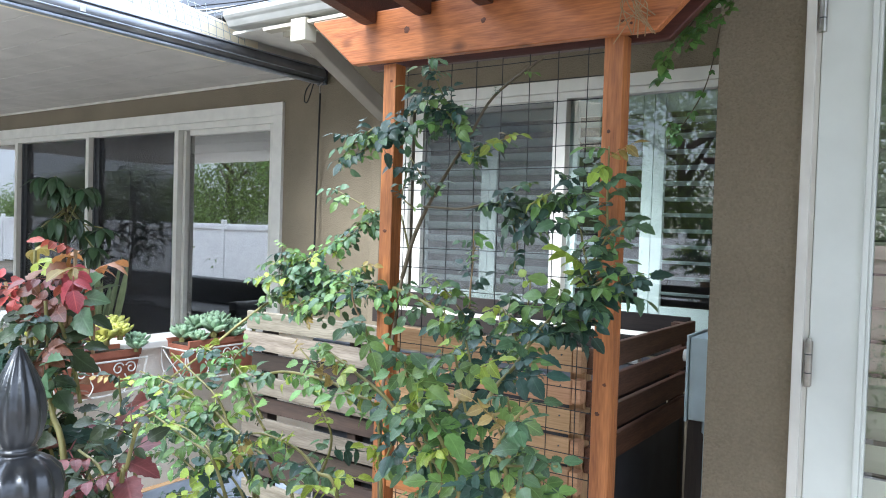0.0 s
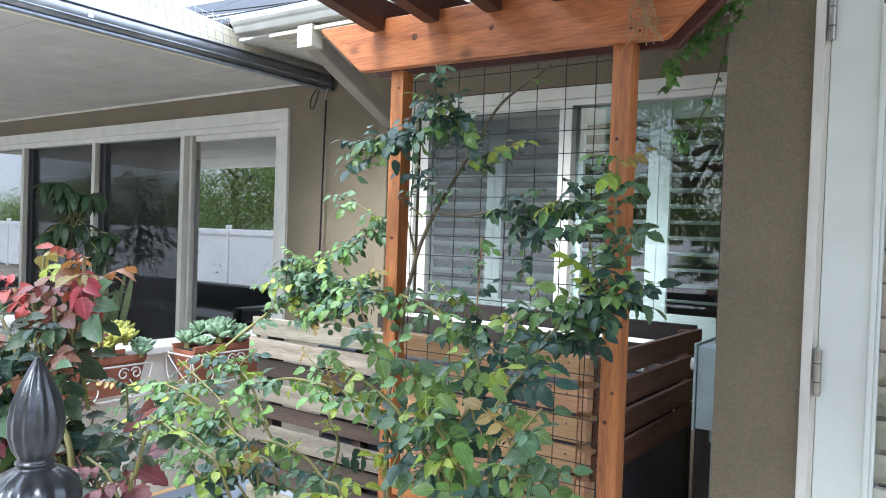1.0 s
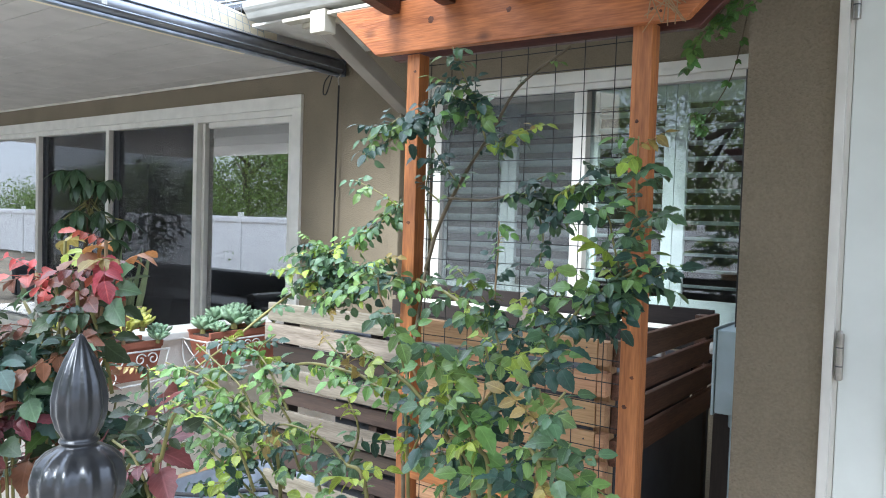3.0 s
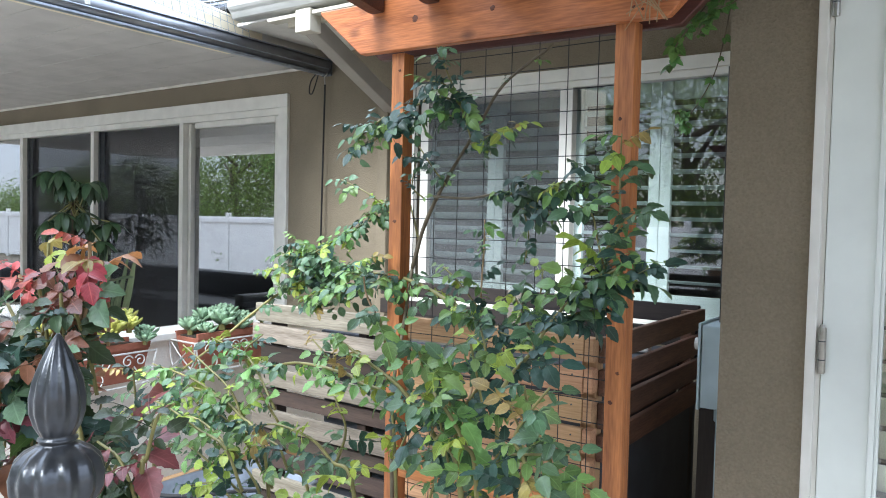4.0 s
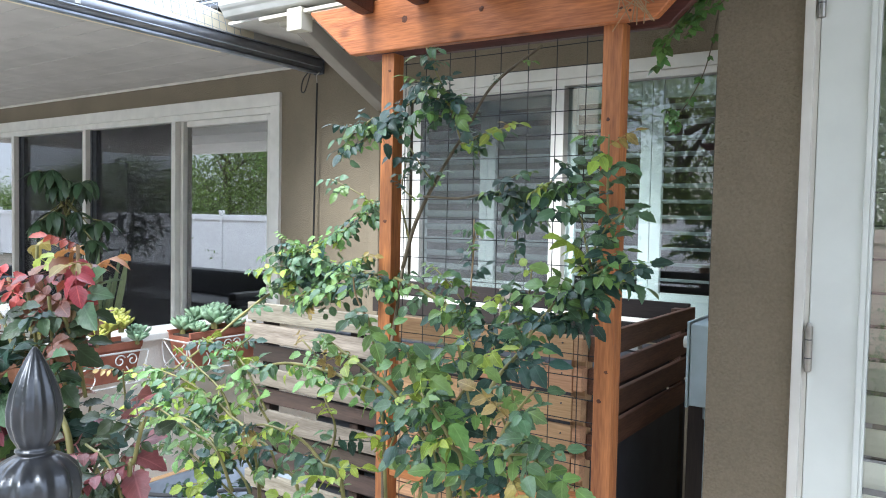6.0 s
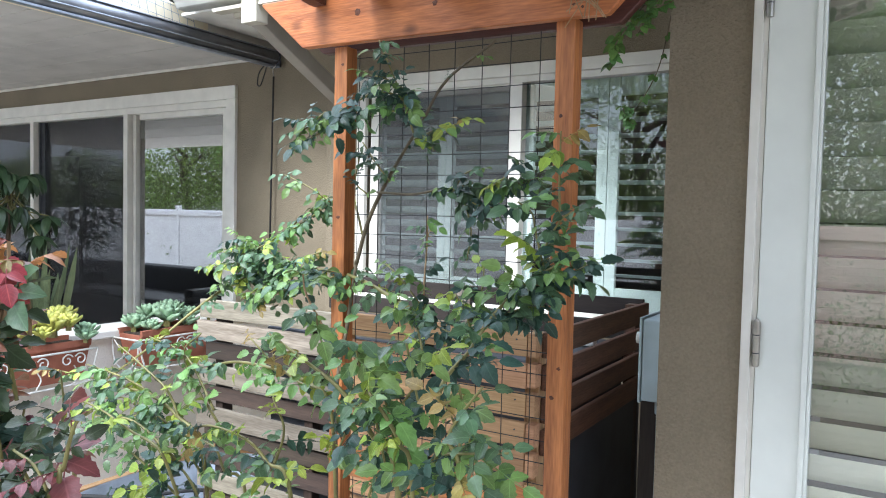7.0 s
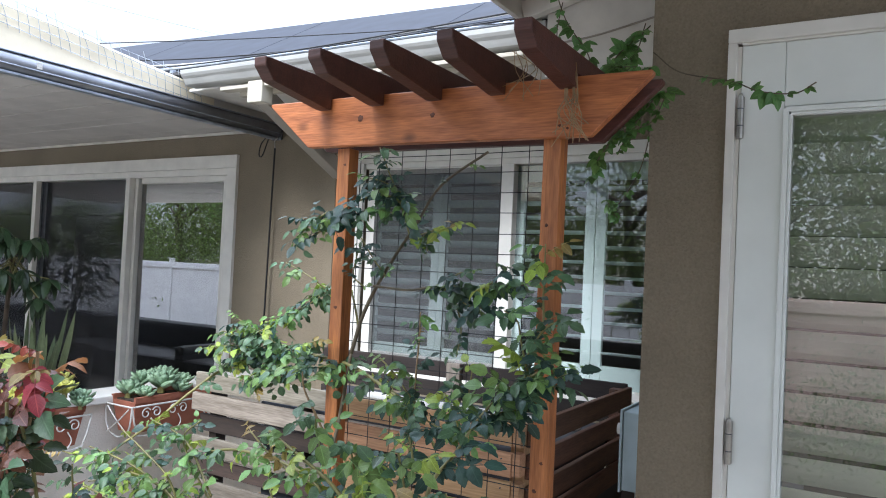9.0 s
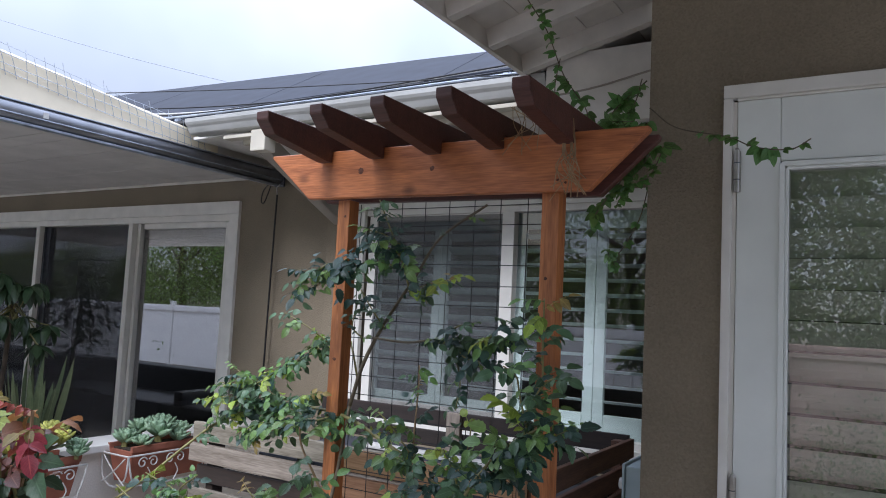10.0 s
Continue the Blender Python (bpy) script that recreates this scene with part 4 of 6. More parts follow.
bm = bmesh.new()
rings = [[bm.verts.new(p) for p in oval(a, b, z)] for a, b, z in (
    (0.24, 0.50, 0.0), (0.27, 0.55, 0.16), (0.275, 0.557, 0.165), (0.275, 0.557, 0.18), (0.285, 0.57, 0.28), (0.30, 0.585, 0.285), (0.305, 0.59, 0.295), (0.30, 0.585, 0.305), (0.283, 0.568, 0.30), (0.235, 0.49, 0.03))]
for r0, r1 in zip(rings, rings[1:]):
    for k in range(40):
        bm.faces.new((r0[k], r0[(k + 1) % 40], r1[(k + 1) % 40], r1[k]))
bm.faces.new(rings[-1])
bm.faces.new(rings[0][::-1])
part("shell", bm, TUBSTEEL, tub, m=pose(-2.5, 2.02, 0.0) @ Matrix.Diagonal((1, 1, 0.86, 1)), smooth=True)
hose = thing("garden_hose", (-2.5, 2.0, 0.3), "black hose lying across the tub", "hose")
part("hose", tube(smooth_line([(-2.85, 1.5, 0.02), (-2.78, 1.62, 0.28), (-2.5, 1.85, 0.29), (-2.3, 2.1, 0.283), (-2.12, 2.2, 0.18), (-2.0, 2.1, 0.02)]), 0.009, 8), RUBBER, hose)
# ---- troughs with succulents on the low wall ----
def ribbon(points, r, parent, name="scroll", material=None):
    return part(name, tube(smooth_line(points, 5), r, 5), material or WHITEMETAL, parent)


def spiral(cx, cz, r, turns, start, x, flip=1):
    return [(x, cx + flip * r * (1 - 0.72 * k / 12) * math.cos(start + turns * 2 * math.pi * k / 12),
             cz + r * (1 - 0.72 * k / 12) * math.sin(start + turns * 2 * math.pi * k / 12)) for k in range(13)]


def trough(y0, y1, label):
    t = thing("planter_trough", (-3.0, (y0 + y1) / 2, 0.7), label, "planter", "terracotta troughs")
    bm = bmesh.new()
    prof = ((0.062, 0.715), (0.085, 0.865), (0.093, 0.866), (0.094, 0.893), (0.080, 0.894), (0.076, 0.868), (-0.076, 0.868), (-0.080, 0.894), (-0.094, 0.893), (-0.093, 0.866), (-0.085, 0.865), (-0.062, 0.715))
    ends = [[bm.verts.new((-2.99 + px, yy + dy * (pz - 0.715) * 0.15, pz)) for px, pz in prof] for yy, dy in ((y0 + 0.02, -1), (y1 - 0.02, 1))]
    n = len(prof)
    for k in range(n):
        bm.faces.new((ends[0][k], ends[1][k], ends[1][(k + 1) % n], ends[0][(k + 1) % n]))
    bm.faces.new(ends[0])
    bm.faces.new(ends[1][::-1])
    bmesh.ops.recalc_face_normals(bm, faces=bm.faces)
    part("pot", bm, TERRA, t)
    part("soil", block(-3.06, -2.92, y0 + 0.01, y1 - 0.01, 0.868, 0.875), SOIL, t, "dark soil")
    rack = part("rack", tube([(-2.888, y0 - 0.03, 0.852), (-2.888, y1 + 0.03, 0.852)], 0.0045, 6), WHITEMETAL, t, "white scrolled iron rack")
    ribbon([(-3.10, y0 - 0.03, 0.852), (-2.95, y0 - 0.032, 0.852), (-2.888, y0 - 0.03, 0.852)], 0.0045, rack)
    ribbon([(-2.888, y0 - 0.03, 0.852), (-2.89, y0 + 0.0, 0.74), (-2.90, y0 + 0.05, 0.705), (-2.90, y1 - 0.05, 0.705), (-2.89, y1, 0.74), (-2.888, y1 + 0.03, 0.852)], 0.0045, rack)
    ribbon([(-3.09, y0 - 0.03, 0.852), (-3.07, y0 - 0.03, 0.74), (-2.99, y0 - 0.03, 0.70), (-2.91, y0 - 0.028, 0.74), (-2.888, y0 - 0.03, 0.852)], 0.0045, rack)
    ribbon([(-3.07, y0 - 0.032, 0.84), (-3.0, y0 - 0.032, 0.78), (-2.905, y0 - 0.032, 0.715)], 0.0035, rack)
    ribbon([(-2.91, y0 - 0.032, 0.84), (-2.98, y0 - 0.032, 0.78), (-3.07, y0 - 0.032, 0.715)], 0.0035, rack)
    count = int((y1 - y0) / 0.13)
    for k in range(count):
        cy = y0 + (k + 0.5) * (y1 - y0) / count
        ribbon(spiral(cy - 0.03, 0.815, 0.028, 1.2, 0.5, -2.886), 0.0032, rack)
        ribbon(spiral(cy + 0.03, 0.815, 0.028, 1.2, 0.5, -2.886, -1), 0.0032, rack)
        ribbon([(-2.886, cy, 0.79), (-2.886, cy + 0.02, 0.75), (-2.888, cy, 0.71)], 0.003, rack)
    return t


trough(2.20, 2.68, "terracotta trough in a white scrolled iron rack on the low wall")
trough(1.43, 1.93, "terracotta trough of yellow succulents in an iron rack")


def blade(length, width, thick, cup, tipw=0.0):
    """A fleshy pointed leaf along x, two-sided, with a cupped section."""
    bm = bmesh.new()
    rows = []
    for t, w in ((0.0, 0.35), (0.35, 0.85), (0.7, 1.0), (0.9, 0.55)):
        rows.append([bm.verts.new((t * length, s * w * width / 2, cup * t * t * length + abs(s) * 0.25 * w * width + off))
                     for s, off in ((-1, 0), (0, -thick), (1, 0), (0, thick * 0.4))])
    tip = bm.verts.new((length, 0, cup * length * 1.08))
    for r0, r1 in zip(rows, rows[1:]):
        for k in range(4):
            bm.faces.new((r0[k], r0[(k + 1) % 4], r1[(k + 1) % 4], r1[k]))
    for k in range(4):
        bm.faces.new((rows[-1][k], rows[-1][(k + 1) % 4], tip))
    bmesh.ops.recalc_face_normals(bm, faces=bm.faces)
    data = bpy.data.meshes.new("leaf")
    bm.to_mesh(data)
    bm.free()
    for p in data.polygons:
        p.use_smooth = True
    return data


def rosette(at, size, color, label, seed):
    rnd = random.Random(seed)
    s = thing("succulent", at, label, "succulent", "rosette succulents")
    part("stem", tube([at, (at[0], at[1], at[2] + size * 0.25)], size * 0.1, 6), CANE, s)
    data = blade(size * 0.62, size * 0.34, size * 0.05, 0.35)
    data.materials.append(LEAF[color])
    n = 26
    for k in range(n):
        f = k / (n - 1)
        lift = 8 + 62 * f
        sc = 1.0 - 0.55 * f
        m = pose(at[0], at[1], at[2] + size * (0.16 + 0.12 * f), 0, 0, k * 137.5 + rnd.uniform(-8, 8)) @ pose(0, 0, 0, 0, -lift + rnd.uniform(-6, 6), 0) @ Matrix.Diagonal((sc, sc, sc, 1))
        part("leaf", data, None, s, m=m)


spots = ((-3.02, 2.24, 0.15), (-2.95, 2.38, 0.18), (-3.03, 2.45, 0.16), (-2.92, 2.47, 0.13), (-2.99, 2.54, 0.13), (-3.05, 2.34, 0.14), (-2.93, 2.27, 0.11), (-2.95, 2.64, 0.09))
for k, (x, y, s) in enumerate(spots):
    rosette((x, y, 0.872 + 0.02 * (k % 3)), s, "succulent", "pale green rosette succulent in the terracotta trough", k)
spots = ((-2.93, 1.93, 0.13), (-2.95, 1.79, 0.18), (-3.02, 1.87, 0.15), (-3.03, 1.69, 0.15), (-2.93, 1.63, 0.15), (-2.98, 1.51, 0.14), (-2.885, 1.90, 0.10), (-2.885, 1.71, 0.10), (-2.90, 1.83, 0.12))
for k, (x, y, s) in enumerate(spots):
    rosette((x, y, 0.882 + 0.03 * (k % 3)), s, "yellow" if k % 3 else "succulent", "yellow-green rosette succulent in the terracotta trough", 40 + k)


# ---- potted plants on the patio ----
def pot(parent, x, y, z0, z1, r, material):
    h = z1 - z0
    part("pot", lathe([(r * 0.7, 0, 0), (r * 0.98, h * 0.85, 0), (r * 1.08, h * 0.86, 0), (r * 1.08, h, 0), (r * 0.95, h, 0), (r * 0.9, h * 0.93, 0)], 24), material, parent, m=pose(x, y, z0))
    part("soil", lathe([(r * 0.9, 0, 0), (r * 0.9, h * 0.04, 0)], 20), SOIL, parent, m=pose(x, y, z0 + h * 0.9))


def leaf_sheet(length, width, fold, droop, rows=5, point=1.0, ragged=0.0):
    """A pointed leaf along x with a midrib fold and a droop, unwrapped along its length."""
    bm = bmesh.new()
    uv = bm.loops.layers.uv.new("UVMap")
    where = {}

    def vert(x, y, z, u, v):
        q = bm.verts.new((x, y, z))
        where[q] = (u, v)
        return q

    def face(*q):
        f = bm.faces.new(q)
        for lp in f.loops:
            lp[uv].uv = where[lp.vert]

    base, last = vert(0, 0, 0, 0, 0.5), None
    for k in range(1, rows + 1):
        t = k / (rows + 1)
        w = width / 2 * (t ** 0.62 * (1 - t) ** 0.88) / 0.3617
        z = -droop * length * t * t
        tooth = (0.6 if k % 2 else -0.6) * ragged
        a, b = w * (1 + tooth + random.uniform(-ragged, ragged) * 0.6), w * (1 + tooth + random.uniform(-ragged, ragged) * 0.6)
        wave = random.uniform(-0.08, 0.08) * w
        cur = [vert(t * length, -a, z + fold * a + wave, t, 0), vert(t * length, 0, z, t, 0.5), vert(t * length, b, z + fold * b - wave, t, 1)]
        if last is None:
            face(base, cur[0], cur[1])
            face(base, cur[1], cur[2])
        else:
            face(last[0], cur[0], cur[1], last[1])
            face(last[1], cur[1], cur[2], last[2])
        last = cur
    tip = vert(length * point, 0, -droop * length, 1, 0.5)
    face(last[0], tip, last[1])
    face(last[1], tip, last[2])
    return bm


def merge_leaf(bm, lf, m):
    """Adds leaf lf to bm at m, with its unwrapping, and frees it."""
    src = lf.loops.layers.uv.active
    dst = bm.loops.layers.uv.active or bm.loops.layers.uv.new("UVMap")
    made = {v: bm.verts.new(m @ v.co) for v in lf.verts}
    for f in lf.faces:
        g = bm.faces.new([made[v] for v in f.verts])
        for a, b in zip(f.loops, g.loops):
            b[dst].uv = a[src].uv
    lf.free()


def sheet_data(bm, material):
    data = bpy.data.meshes.new("leaf")
    bm.to_mesh(data)
    bm.free()
    data.materials.append(material)
    for p in data.polygons:
        p.use_smooth = True
    return data


def aim(at, d, n):
    """Pose whose x axis runs along d and whose z axis leans to n."""
    d = Vector(d).normalized()
    s = Vector(n).cross(d)
    s = s.normalized() if s.length > 1e-4 else Vector((0, 1, 0))
    m = Matrix((d, s, d.cross(s))).transposed().to_4x4()
    m.translation = at
    return m


rnd = random.Random(5)
rubber = thing("potted_umbrella_plant", (-4.04, 2.2, 0.0), "dark green umbrella plant with drooping leaves in a pot", "potted plant")
pot(rubber, -4.04, 2.2, 0.0, 0.42, 0.19, DARKBOX)
part("trunk", tube(smooth_line([(-4.04, 2.2, 0.38), (-4.08, 2.18, 0.8), (-4.08, 2.2, 1.2), (-4.04, 2.2, 1.58)]), 0.013, 7), BARK, rubber)
big = [sheet_data(leaf_sheet(0.125, 0.050, 0.3, dr), LEAF["glossy"]) for dr in (0.25, 0.45)]
for k in range(19):
    a = k * 2.4
    hub = Vector((-4.02 + 0.17 * math.cos(a) * rnd.uniform(0.4, 1.1), 2.2 + 0.17 * math.sin(a) * rnd.uniform(0.4, 1.1), 1.60 + rnd.uniform(-0.30, 0.13)))
    part("stalk", tube([(-4.04, 2.2, 1.44 + 0.007 * k), tuple(hub)], 0.004, 5), CANE, rubber)
    for j in range(7):
        b = j * 2 * math.pi / 7 + a
        d = Vector((math.cos(b), math.sin(b), rnd.uniform(-1.9, -0.25)))
        part("leaf", big[j % 2], None, rubber, m=aim(hub, d, (0, 0, 1)))

shade_tree = thing("potted_tree", (-7.9, 1.7, 0.0), "dark bushy potted tree under the patio roof", "potted plant")
pot(shade_tree, -7.9, 1.7, 0.0, 0.5, 0.24, DARKBOX)
part("trunk", tube(smooth_line([(-7.9, 1.7, 0.45), (-7.92, 1.72, 0.9), (-7.88, 1.7, 1.3), (-7.9, 1.7, 1.75)]), 0.022, 7), BARK, shade_tree)
for k in range(300):
    a, b, q = rnd.uniform(0, 6.283), rnd.uniform(-1, 1), 0.42 * rnd.random() ** 0.4
    flat = math.sqrt(1 - b * b)
    at = Vector((-7.9 + q * flat * math.cos(a), 1.7 + q * flat * math.sin(a), 1.52 + 1.5 * q * b))
    part("leaf", big[k % 2], None, shade_tree, m=aim(at, (math.cos(a), math.sin(a), rnd.uniform(-0.8, 0.6)), (rnd.uniform(-0.5, 0.5), rnd.uniform(-0.5, 0.5), 1)))

snake = thing("snake_plant", (-3.71, 2.17, 0.0), "variegated snake plant with upright pointed leaves", "potted plant")
pot(snake, -3.71, 2.17, 0.0, 0.85, 0.16, TERRA)
EDGE = mat("snake_plant_margin", (0.45, 0.44, 0.20), 0.45, vary=0.15, scale=30)
for k in range(18):
    a, rr = k * 2.39, 0.11 * math.sqrt((k + 0.5) / 18)
    h = rnd.uniform(0.28, 0.48)
    ln = leaf_sheet(h, 0.040, 0.35, rnd.uniform(-0.12, 0.12), 5)
    ob = part("leaf", sheet_data(ln, LEAF["snake"]), None, snake,
              m=aim((-3.71 + rr * math.cos(a), 2.17 + rr * math.sin(a), 0.82), (0.22 * math.cos(a), 0.22 * math.sin(a), 1), (math.cos(a), math.sin(a) - 0.6, 0)))
    rim = leaf_sheet(h * 1.01, 0.052, 0.33, 0.0, 5)
    bmesh.ops.translate(rim, vec=(0, 0, -0.0022), verts=rim.verts)
    part("leaf_margin", sheet_data(rim, EDGE), None, ob, m=aim((-3.71 + rr * math.cos(a), 2.17 + rr * math.sin(a), 0.82), (0.22 * math.cos(a), 0.22 * math.sin(a), 1), (math.cos(a), math.sin(a) - 0.6, 0)))


# ---- roses ----
def compound_leaf(seed, count, size, color):
    """A rose leaf: a thin rachis with paired leaflets and one at its tip."""
    rnd = random.Random(seed)
    bm = bmesh.new()
    step = size * 0.62
    pairs = (count - 1) // 2
    length = step * (pairs + 0.55)
    tube([(0, 0, 0), (length * 0.5, 0, 0.1 * size), (length, 0, 0)], [size * 0.035, size * 0.025, size * 0.018], 4, bm)

    def leaflet(m, ln):
        lf = leaf_sheet(ln, ln * rnd.uniform(0.58, 0.72), rnd.uniform(0.1, 0.5), rnd.uniform(0.05, 0.5), 9, 1.0, 0.13)
        merge_leaf(bm, lf, m)

    leaflet(pose(length, 0, 0, rnd.uniform(-20, 20), rnd.uniform(0, 35), rnd.uniform(-10, 10)), size * rnd.uniform(1.0, 1.15))
    for k in range(pairs):
        for s in (-1, 1):
            leaflet(pose(step * (k + 0.5), 0, 0.05 * size, s * rnd.uniform(-10, 30), rnd.uniform(-5, 35), s * rnd.uniform(48, 72)), size * rnd.uniform(0.72, 0.98) * (0.86 + 0.12 * k))
    return sheet_data(bm, LEAF[color])


KINDS = {}
for color in ("dark", "mid", "bright", "young", "copper", "red", "bronze", "olive", "maroon", "orange"):
    KINDS[color] = [compound_leaf(hash_seed, cnt, 0.036, color) for hash_seed, cnt in ((11, 5), (12, 5), (13, 7), (14, 5), (15, 3), (16, 5), (17, 7))]


def grow(plant, ctrl, r0, r1, step, palette, size=1.0, seed=0, start=0.0, cane=None, reach=1.0, young_tip=True):
    """One cane through a few points, with leaves in turn round it."""
    rnd = random.Random(seed)
    line = smooth_line(ctrl, 6)
    n = len(line)
    r0, r1 = r0 * 0.8, r1 * 0.8
    size, step = size * 0.95, step * (1.4 if plant.name == "rose_bush" else 0.98)
    radii = [r0 + (r1 - r0) * k / (n - 1) for k in range(n)]
    part("cane", tube(line, radii, 6), cane or CANE, plant, smooth=True)
    total, walked = sum((b - a).length for a, b in zip(line, line[1:])), 0.0
    due, k = total * start, 0
    for a, b in zip(line, line[1:]):
        seg = (b - a).length
        while due <= walked + seg:
            p = a.lerp(b, (due - walked) / max(seg, 1e-6))
            f = due / total
            along = (b - a).normalized()
            ang = k * 2.4 + rnd.uniform(-0.5, 0.5)
            around = Vector((math.cos(ang), math.sin(ang) - 0.35, rnd.uniform(-0.35, 0.5)))
            d = (around * reach + along * rnd.uniform(0.2, 0.8) + Vector((0, 0, rnd.uniform(-0.6, 0.2)))).normalized()
            nrm = Vector((rnd.uniform(-0.6, 0.5), -0.7 + rnd.uniform(-0.4, 0.4), 0.8))
            tint = palette[min(len(palette) - 1, int(rnd.random() * len(palette)))]
            if young_tip and f > 0.86 and rnd.random() < 0.6:
                tint = rnd.choice(("young", "bright", "bright", "mid", "bronze"))
            sc = size * rnd.uniform(0.75, 1.2) * (0.8 if f > 0.9 else 1.0)
            part("leaf", rnd.choice(KINDS[tint]), None, plant, m=aim(p, d, nrm) @ Matrix.Diagonal((sc, sc, sc, 1)))
            due += step * rnd.uniform(0.55, 1.1)
            k += 1
        walked += seg


DEEP = ("dark", "dark", "mid", "mid", "dark", "bright")
GREEN = ("dark", "mid", "bright", "bright", "young", "mid", "mid")
FRESH = ("mid", "bright", "young", "mid", "dark", "mid")
rose = thing("climbing_rose", (-0.9, 1.4, 0.0), "climbing rose with dark leaves trained on the arbor mesh", "rose")
grow(rose, [(-1.02, 1.38, 0.0), (-1.04, 1.40, 0.6), (-1.05, 1.40, 1.01), (-1.06, 1.45, 1.18), (-1.04, 1.46, 1.35)], 0.0075, 0.006, 0.5, DEEP, 0.8, 1, 0.9, OLDCANE)
grow(rose, [(-1.04, 1.46, 1.35), (-1.00, 1.46, 1.47), (-0.93, 1.46, 1.59), (-0.85, 1.46, 1.70), (-0.78, 1.46, 1.80), (-0.65, 1.46, 1.88)], 0.0072, 0.0038, 0.13, FRESH, 0.6, 2, 0.5, OLDCANE)
grow(rose, [(-0.83, 1.40, 1.67), (-0.86, 1.39, 1.76), (-0.89, 1.38, 1.83), (-0.92, 1.38, 1.89)], 0.003, 0.002, 0.022, DEEP, 0.82, 3, young_tip=False)
grow(rose, [(-0.84, 1.40, 1.74), (-0.91, 1.38, 1.77), (-0.99, 1.36, 1.74), (-1.03, 1.30, 1.69), (-1.09, 1.28, 1.70)], 0.004, 0.002, 0.017, DEEP, 0.85, 4, young_tip=False)
grow(rose, [(-0.98, 1.36, 1.73), (-1.02, 1.31, 1.68), (-1.07, 1.29, 1.645)], 0.003, 0.002, 0.017, DEEP, 0.85, 5, young_tip=False)
grow(rose, [(-0.85, 1.43, 1.66), (-0.78, 1.42, 1.68), (-0.70, 1.42, 1.695)], 0.003, 0.002, 0.020, FRESH, 0.75, 6)
grow(rose, [(-0.80, 1.42, 1.67), (-0.78, 1.41, 1.63)], 0.002, 0.0015, 0.024, FRESH, 0.7, 7)
grow(rose, [(-0.93, 1.45, 1.56), (-0.97, 1.44, 1.61), (-1.01, 1.44, 1.66)], 0.003, 0.002, 0.018, DEEP, 0.75, 8, young_tip=False)
grow(rose, [(-1.00, 1.45, 1.53), (-1.03, 1.44, 1.56), (-1.02, 1.44, 1.62)], 0.003, 0.002, 0.022, DEEP, 0.7, 9, young_tip=False)
grow(rose, [(-1.05, 1.50, 1.42), (-1.12, 1.54, 1.52), (-1.20, 1.55, 1.52), (-1.30, 1.55, 1.47), (-1.39, 1.55, 1.41), (-1.45, 1.55, 1.36)], 0.004, 0.002, 0.022, GREEN, 0.82, 10, 0.3)
grow(rose, [(-1.18, 1.52, 1.51), (-1.24, 1.50, 1.55), (-1.33, 1.50, 1.585)], 0.003, 0.002, 0.026, GREEN, 0.8, 11)
grow(rose, [(-1.77, 1.25, 0.99), (-1.63, 1.30, 1.10), (-1.58, 1.40, 1.19), (-1.52, 1.48, 1.26), (-1.29, 1.48, 1.32), (-1.06, 1.46, 1.32), (-0.83, 1.40, 1.26)], 0.004, 0.007, 0.034, GREEN, 0.85, 12, 0.3, young_tip=False)
grow(rose, [(-1.25, 1.46, 1.33), (-1.36, 1.45, 1.37), (-1.46, 1.45, 1.41)], 0.003, 0.002, 0.017, GREEN, 0.9, 13)
grow(rose, [(-1.36, 1.46, 1.30), (-1.47, 1.45, 1.33), (-1.57, 1.45, 1.31)], 0.003, 0.002, 0.017, GREEN, 0.9, 14)
grow(rose, [(-1.07, 1.41, 1.32), (-1.17, 1.40, 1.29), (-1.29, 1.40, 1.28), (-1.39, 1.40, 1.24)], 0.003, 0.002, 0.018, GREEN, 0.88, 15)
grow(rose, [(-1.25, 1.42, 1.32), (-1.17, 1.40, 1.36), (-1.11, 1.40, 1.38)], 0.003, 0.002, 0.022, FRESH, 0.8, 16)
grow(rose, [(-1.30, 1.48, 1.32), (-1.36, 1.46, 1.26), (-1.42, 1.44, 1.22)], 0.003, 0.002, 0.018, GREEN, 0.85, 17)
grow(rose, [(-0.97, 1.45, 1.535), (-0.85, 1.43, 1.53), (-0.77, 1.42, 1.54), (-0.68, 1.42, 1.54), (-0.60, 1.42, 1.55), (-0.49, 1.35, 1.56)], 0.004, 0.003, 0.016, DEEP, 0.8, 18, 0.38, OLDCANE, young_tip=False)
grow(rose, [(-0.70, 1.41, 1.53), (-0.67, 1.40, 1.45), (-0.68, 1.40, 1.38)], 0.003, 0.0015, 0.028, DEEP, 0.7, 19, young_tip=False)
grow(rose, [(-0.62, 1.37, 1.54), (-0.57, 1.35, 1.56), (-0.53, 1.35, 1.60)], 0.003, 0.002, 0.018, GREEN, 0.8, 20)
grow(rose, [(-0.73, 1.41, 1.53), (-0.69, 1.40, 1.575), (-0.65, 1.40, 1.585)], 0.003, 0.002, 0.020, DEEP, 0.75, 21, young_tip=False)
grow(rose, [(-0.45, 1.28, 1.36), (-0.42, 1.30, 1.46), (-0.42, 1.30, 1.54), (-0.42, 1.30, 1.60), (-0.42, 1.30, 1.65)], 0.004, 0.002, 0.022, GREEN, 0.95, 22)
grow(rose, [(-0.41, 1.22, 1.38), (-0.43, 1.22, 1.45), (-0.44, 1.22, 1.49), (-0.46, 1.20, 1.51)], 0.003, 0.002, 0.022, FRESH, 1.0, 23)
